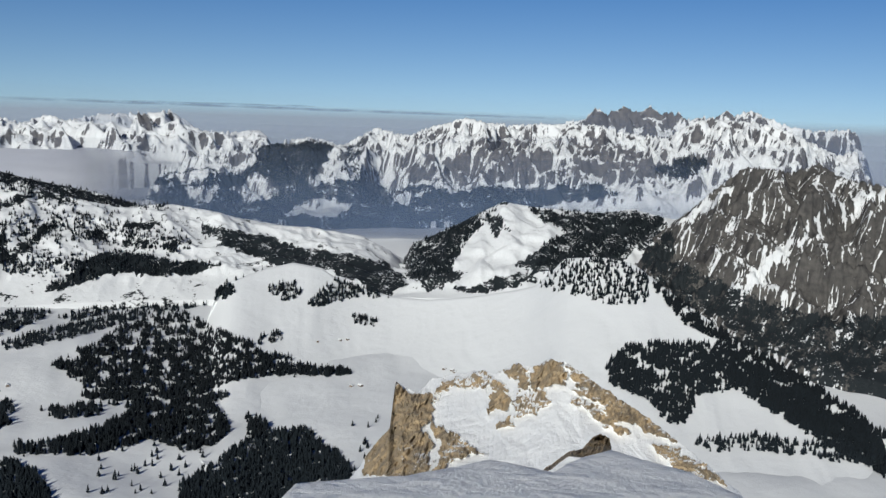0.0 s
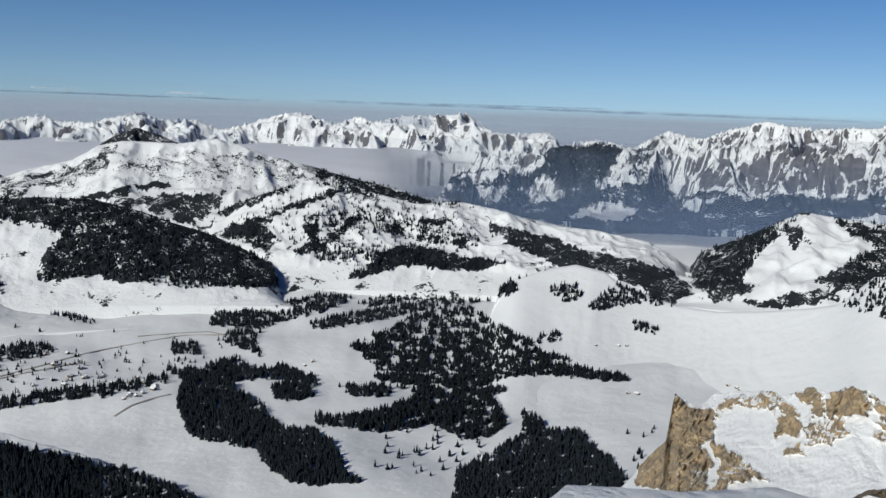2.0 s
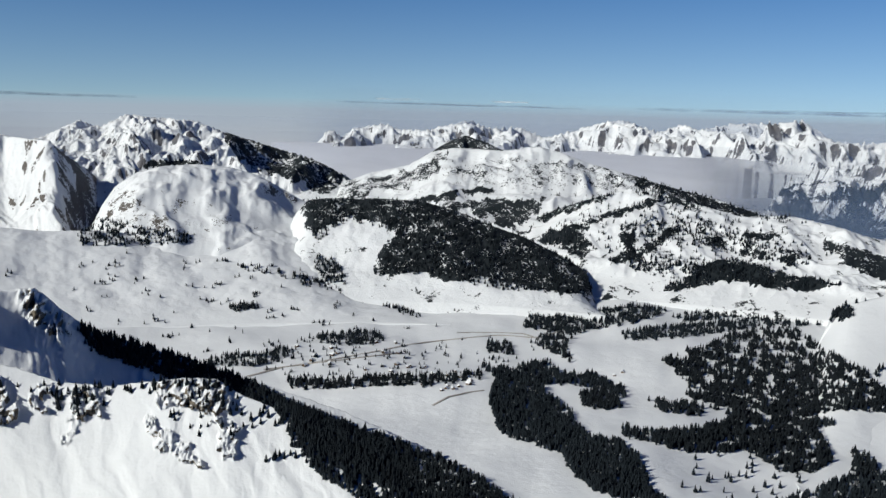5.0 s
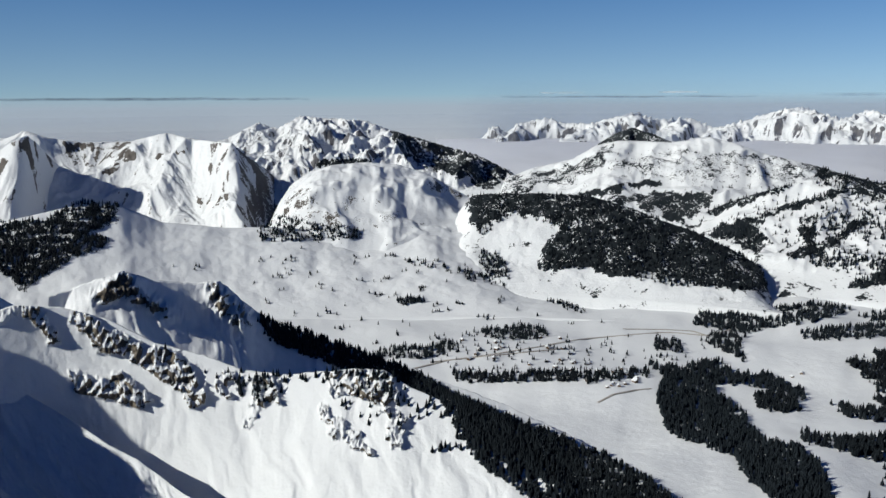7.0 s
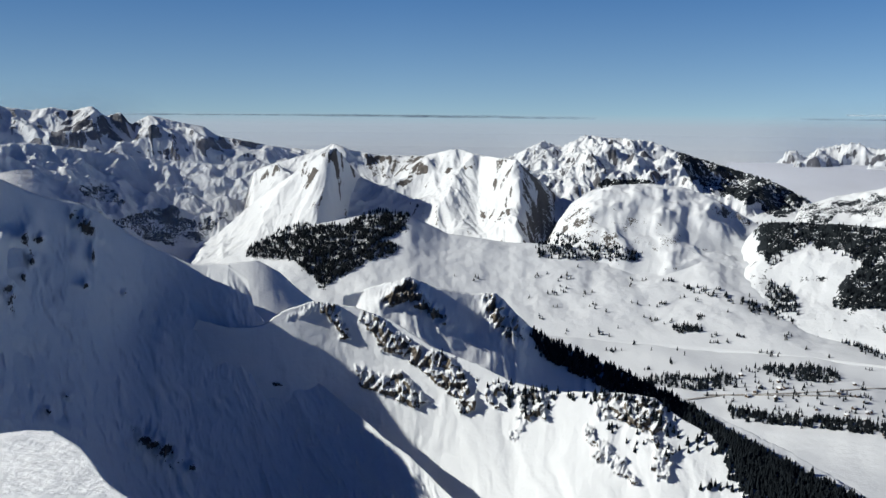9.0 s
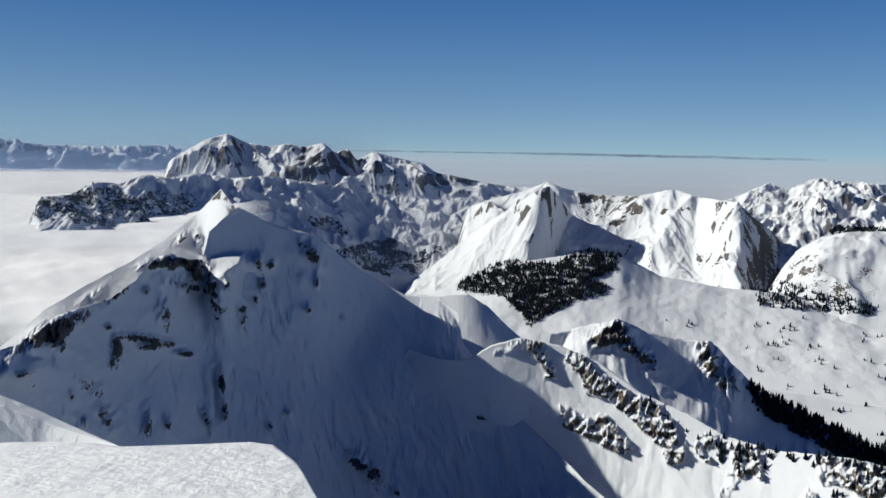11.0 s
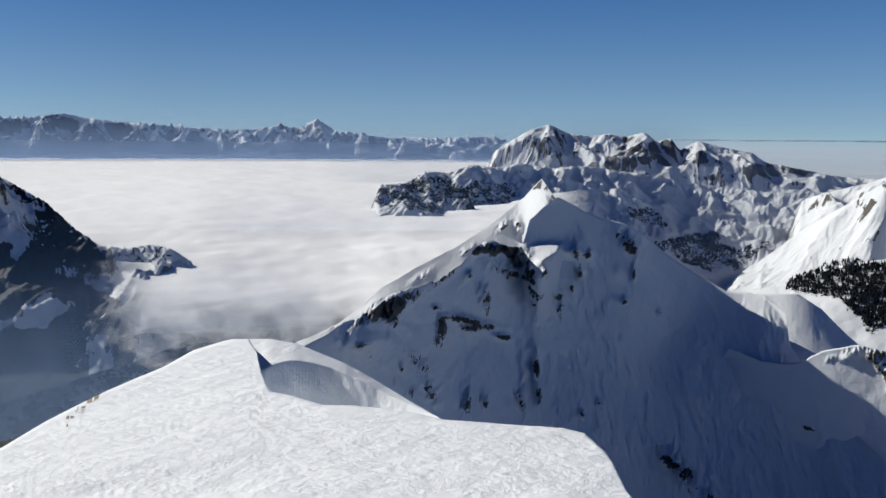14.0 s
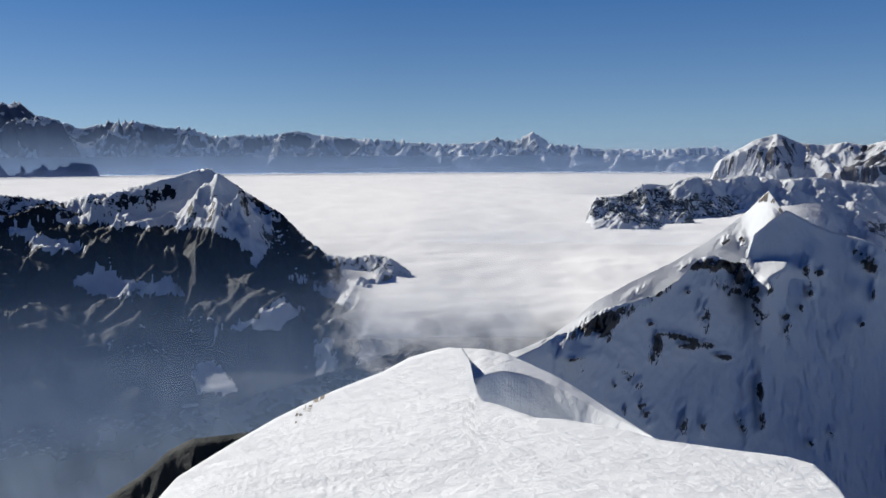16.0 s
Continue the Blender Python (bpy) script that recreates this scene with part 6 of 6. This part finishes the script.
def conifer(seed):
    """A spruce, 1 m high: a tapered trunk with limbs and a ragged crown of drooping boughs."""
    g = np.random.RandomState(seed)
    tree = new("spruce_tree")
    v, f = [], []
    for k in range(6):
        a = 2 * math.pi * k / 6
        v += [(0.022 * math.cos(a), 0.022 * math.sin(a), -0.05), (0.004 * math.cos(a), 0.004 * math.sin(a), 0.97)]
    f = [(2 * k, 2 * ((k + 1) % 6), 2 * ((k + 1) % 6) + 1, 2 * k + 1) for k in range(6)]
    part("trunk", v, f, bark, tree)
    v, f = [], []
    for k in range(11):
        z = 0.1 + 0.84 * (k / 11) ** 0.95
        reach = 0.24 * (1 - (k / 11.5) ** 1.15)
        count = 7 if k < 7 else 5
        for i in range(count):
            a = 2 * math.pi * (i + g.uniform(-0.3, 0.3)) / count + k
            n_ = reach * g.uniform(0.6, 1.2)
            b = len(v)
            c, s_ = math.cos(a), math.sin(a)
            wd = 0.34 * n_ + 0.015
            v += [(0.006 * c, 0.006 * s_, z + 0.06), (0.6 * n_ * c - wd * s_, 0.6 * n_ * s_ + wd * c, z - 0.01), (n_ * c, n_ * s_, z - 0.05 + g.uniform(-0.02, 0.02)), (0.6 * n_ * c + wd * s_, 0.6 * n_ * s_ - wd * c, z - 0.01), (0.5 * n_ * c, 0.5 * n_ * s_, z - 0.07)]
            f += [(b, b + 1, b + 2), (b, b + 2, b + 3), (b + 4, b + 2, b + 1), (b + 4, b + 3, b + 2)]
    part("crown", v, f, needle, tree)
    return tree


protos = []
for k in range(5):
    t = conifer(20 + k)
    tagged(t, "dark green spruce standing on the snowy ridge", "tree", "spruces on the near ridge")
    protos.append(t)
used = [False] * 5


def stand(poly, count, sheets, low=0.7, high=1.15, clump=0.0):
    """Single trees, each a thing of its own."""
    p = np.array(poly)
    area = np.ptp(p[:, 0]) * np.ptp(p[:, 1])
    q = scatter(poly, count / max(area, 0.01), sheets, clump, 0.5)
    for x, y, z, d in q[:count]:
        k = rng.randint(5)
        h = tree_height(d) * rng.uniform(low, high)
        m = pose(x, y, z - 0.02 * h, 0, 0, rng.uniform(0, 360))
        if used[k]:
            h /= protos[k].scale[0]
            copy_thing(protos[k], m @ Matrix.Diagonal((h, h, h, 1)))
        else:
            used[k] = True
            protos[k].matrix_basis = m @ Matrix.Diagonal((h, h, h, 1))


NEAR = ("rocky snow ridge dotted with conifers",)
stand([(5.67, -20.13), (4.38, -20.13), (4.21, -22.23), (5.63, -22.23)], 7, PLAIN, 0.9, 1.2)
stand([(3.93, -19.52), (3.17, -19.52), (3.15, -20.12), (3.92, -20.13)], 2, PLAIN, 0.7, 0.9)
stand([(63.10, -17.26), (60.13, -17.57), (55.80, -17.43), (53.69, -17.56), (53.66, -18.17), (56.47, -18.28), (60.10, -18.24), (63.07, -18.07)], 40, NEAR)
stand([(68.41, -15.08), (65.38, -16.02), (63.10, -17.12), (63.07, -18.07), (65.33, -17.83), (68.01, -16.33)], 16, NEAR, 0.5, 0.9)
stand([(57.22, -17.36), (53.08, -17.40), (50.60, -19.36), (48.03, -21.71), (46.51, -23.82), (49.14, -23.72), (50.98, -22.43), (52.42, -21.16), (53.11, -19.75), (56.58, -19.00)], 90, NEAR)
stand([(63.97, -17.48), (60.53, -17.83), (60.56, -18.82), (62.18, -19.30), (64.01, -18.44)], 24, NEAR)
stand([(57.49, -19.58), (54.68, -18.62), (52.23, -19.02), (51.09, -20.87), (54.17, -21.59)], 30, NEAR, 0.6, 1.0)
woods("dense shaded spruce forest on the spur", [(61.96, -13.79), (59.13, -14.72), (56.50, -15.49), (54.12, -16.65), (50.59, -18.28), (47.66, -19.78), (43.12, -21.64), (39.21, -23.54), (35.23, -25.49), (31.26, -26.29), (31.18, -27.62), (43.04, -25.26), (47.65, -22.07), (50.60, -19.88), (54.15, -18.31), (58.20, -16.68), (61.08, -15.45)], 60, SPUR[:1], 0.0)
woods("dense shaded spruce forest on the spur", [(49.87, -18.86), (46.17, -20.20), (43.12, -21.29), (39.24, -22.50), (36.08, -23.81), (32.88, -25.38), (36.78, -25.89), (40.71, -25.34), (44.61, -23.53), (47.65, -22.07)], 60, SPUR, 0.05)
woods("shaded spruces on the steep flank", [(49.87, -19.56), (46.16, -21.07), (43.08, -23.55), (39.93, -25.33), (43.03, -25.94), (46.89, -23.81), (48.77, -22.03)], 30, SPUR, 0.1)

# ---- village, huts and tracks ----
wall_wood = plain("dark_timber_wall", (0.11, 0.075, 0.05), 0.85, 0.4, 0.3)
wall_pale = plain("pale_plaster_wall", (0.5, 0.46, 0.4), 0.85, 0.15, 0.3)
roof_snow = plain("snow_on_roof", (0.66, 0.675, 0.69), 0.7, 0.05, 0.4)
pane = plain("dark_window_glass", (0.02, 0.025, 0.03), 0.15, 0.1, 1.0)


def house(w, d, h, walls, label, group):
    """A chalet: walls with a gable, a snow-laden roof with eaves, door and windows."""
    t = new("chalet")
    x, y = w / 2, d / 2
    part("wall", [(-x, -y, -2), (x, -y, -2), (x, y, -2), (-x, y, -2), (-x, -y, h), (x, -y, h), (x, y, h), (-x, y, h), (0, -y, h + w * 0.3), (0, y, h + w * 0.3)],
         [(0, 1, 5, 8, 4), (1, 2, 6, 5), (2, 3, 7, 9, 6), (3, 0, 4, 7), (0, 3, 2, 1)], walls, t)
    e, g, k, z0 = x * 1.2, y * 1.15, 0.35, h - 0.06 * w
    top = h + w * 0.3
    for sgn in (-1, 1):
        v = [(0, -g, top), (0, g, top), (sgn * e, g, z0), (sgn * e, -g, z0)]
        part("roof", v + [(a, b, c + k) for a, b, c in v], [(3, 2, 1, 0), (4, 5, 6, 7), (0, 1, 5, 4), (1, 2, 6, 5), (2, 3, 7, 6), (3, 0, 4, 7)], roof_snow, t)
    for wx, wz, ww, wh, name in ((-0.25, 0.55, 0.16, 0.25, "window"), (0.25, 0.55, 0.16, 0.25, "window"), (0.0, 0.25, 0.16, 0.5, "door")):
        cx, cz = wx * w, wz * h
        a, b = ww * w / 2, wh * h / 2
        q = [(cx - a, -y - 0.06, cz - b), (cx + a, -y - 0.06, cz - b), (cx + a, -y - 0.06, cz + b), (cx - a, -y - 0.06, cz + b)]
        part(name, q + [(i, j + 0.1, k2) for i, j, k2 in q], [(0, 1, 2, 3), (4, 7, 6, 5), (0, 4, 5, 1), (1, 5, 6, 2), (2, 6, 7, 3), (3, 7, 4, 0)], pane if name == "window" else wall_wood, t)
    return tagged(t, label, "house", group)


def settle(proto, poly, count):
    q = scatter(poly, 900, PLAIN)[:count]
    for i, (x, y, z, d) in enumerate(q):
        s = rng.uniform(0.8, 1.2)
        m = pose(x, y, z - 0.3, 0, 0, math.degrees(math.atan2(-x, y)) + rng.uniform(-50, 50))
        if i:
            copy_thing(proto, m @ Matrix.Diagonal((s, s, s, 1)))
        else:
            proto.matrix_basis = m


settle(house(5.5, 7, 2.6, wall_pale, "pale plastered chalet with a snow-covered roof", "village houses"), [(22.92, -11.23), (20.50, -10.60), (16.75, -10.52), (16.35, -11.24), (20.40, -11.83), (22.17, -11.74)], 46)
settle(house(5, 6.5, 2.6, wall_wood, "dark timber chalet with a snow-covered roof", "village houses"), [(22.92, -11.23), (20.50, -10.60), (16.75, -10.52), (16.35, -11.24), (20.40, -11.83), (22.17, -11.74)], 26)
settle(house(4.2, 5.5, 2.4, wall_wood, "dark timber farmhouse with a snow-covered roof", "hamlet farmhouses"), [(42.44, -17.20), (39.42, -16.80), (36.34, -17.44), (36.68, -18.53), (39.36, -18.60), (41.67, -17.85)], 24)
settle(house(4.2, 5.5, 2.4, wall_wood, "dark timber farmhouse with a snow-covered roof", "scattered farmhouses"), [(50.58, -16.73), (47.68, -15.38), (41.73, -15.39), (38.66, -16.79), (42.44, -17.38), (47.67, -17.52)], 18)
settle(house(4.0, 6.0, 1.8, wall_wood, "low timber alpine hut half buried in snow", "plateau huts"), [(5.84, -17.29), (4.33, -17.28), (4.31, -17.85), (5.83, -17.86)], 2)
settle(house(3.4, 4.5, 1.8, wall_wood, "low timber alpine hut half buried in snow", "plateau huts"), [(8.68, -14.69), (5.70, -14.69), (5.69, -15.13), (8.67, -15.12)], 3)
settle(house(3.6, 5.0, 1.8, wall_wood, "low timber alpine hut half buried in snow", "plateau huts"), [(-0.40, -16.46), (-2.30, -16.39), (-2.32, -16.75), (-0.42, -16.82)], 3)
settle(house(3.4, 4.5, 1.8, wall_wood, "low timber alpine hut half buried in snow", "field huts"), [(27.30, -16.38), (26.19, -16.29), (26.15, -16.82), (27.26, -16.92)], 2)

grit = plain("trodden_snow_track", (0.3, 0.28, 0.25), 0.9, 0.3, 0.5)


def track(points, width, label):
    """A cleared lane laid on the snow."""
    p = np.array(points)
    n_ = 60
    t = np.linspace(0, len(p) - 1, n_)
    a, e = np.interp(t, range(len(p)), p[:, 0]), np.interp(t, range(len(p)), p[:, 1])
    q = on_land(a, e, PLAIN)
    q = q[~np.isnan(q[:, 3])][:, :3]
    for _ in range(3):
        q[1:-1] = (q[:-2] + 2 * q[1:-1] + q[2:]) / 4
    d = np.gradient(q, axis=0)
    side = np.stack([-d[:, 1], d[:, 0], 0 * d[:, 0]], -1)
    side /= np.linalg.norm(side, axis=1)[:, None] + 1e-9
    lift = np.array([0, 0, 0.8])
    me = bpy.data.meshes.new("track")
    v = np.concatenate([q + side * width / 2 + lift, q - side * width / 2 + lift, q + side * width / 2 - lift, q - side * width / 2 - lift])
    k = len(q)
    f = [(i, i + k, i + k + 1, i + 1) for i in range(k - 1)] + [(i + 2 * k, i, i + 1, i + 1 + 2 * k) for i in range(k - 1)] + [(i + k, i + 3 * k, i + 1 + 3 * k, i + 1 + k) for i in range(k - 1)]
    me.from_pydata(v.tolist(), [], f)
    me.materials.append(grit)
    return tagged(new("road", me), label, "road", "", "structure")


track([(51.62, -17.47), (49.35, -16.98), (46.35, -16.59), (43.41, -16.08), (40.54, -15.48), (37.74, -15.13), (35.02, -14.76), (32.37, -14.84), (30.80, -14.27)], 3.2, "cleared country lane across the snowy valley")
track([(39.28, -19.44), (38.24, -18.86), (36.85, -18.52), (35.82, -18.35)], 2.6, "farm lane on a snow field")
track([(32.37, -14.84), (33.36, -14.60), (35.03, -14.62), (37.76, -14.71)], 2.4, "farm lane on a snow field")
track([(50.59, -17.09), (47.67, -16.81), (44.71, -16.49), (41.71, -16.12)], 3.0, "cleared country lane across the snowy valley")

# ---- flat streaks of cloud over the horizon haze ----
streak = mist("cloud_streak_vapour", (0.16, 0.2, 0.3), 0.9, (14, 40))
pale_streak = mist("pale_streak_vapour", (0.85, 0.85, 0.85), 0.6, (14, 40))
for a0, a1, e0, e1, thick, mat in ((-8, 27, -0.05, 0.1, 0.11, streak), (8, 20, 0.2, 0.15, 0.06, streak), (30, 46, 0.0, 0.05, 0.07, streak), (58, 78, 0.0, 0.05, 0.1, streak), (64, 84, 0.1, 0.02, 0.06, streak), (78, 88, 0.05, 0.0, 0.06, streak),
                                   (40.5, 43.5, 0.3, 0.3, 0.09, pale_streak), (33.5, 36, 0.3, 0.28, 0.08, pale_streak)):
    az = np.arange(a0, a1 + 0.2, 0.2)
    v = np.linspace(-1, 1, 7)[:, None]
    mid = np.interp(az, [a0, a1], [e0, e1]) + 0.03 * fbm(az / 3, az * 0 + a0, 3)
    fall = (1 - v * v) * np.sin(np.pi * np.clip((az - a0) / (a1 - a0), 0, 1)) ** 0.5 * np.clip(0.7 + 0.8 * fbm(az / 2.0, az * 0 + a0, 3), 0, 1)
    pts = place(az, mid + v * thick, 4870.0 + 0 * (v + az))
    ob = grid_mesh("cloud_streak", pts, np.stack([np.broadcast_to(az / 10, fall.shape), np.broadcast_to(v / 10, fall.shape)], -1), mat)
    ob.data.attributes.new("thickness", "FLOAT", "POINT").data.foreach_set("value", (0.75 * fall).reshape(-1).astype(np.float32))
    tagged(ob, "thin flat streak of cloud on the horizon", "cloud", "", "structure")
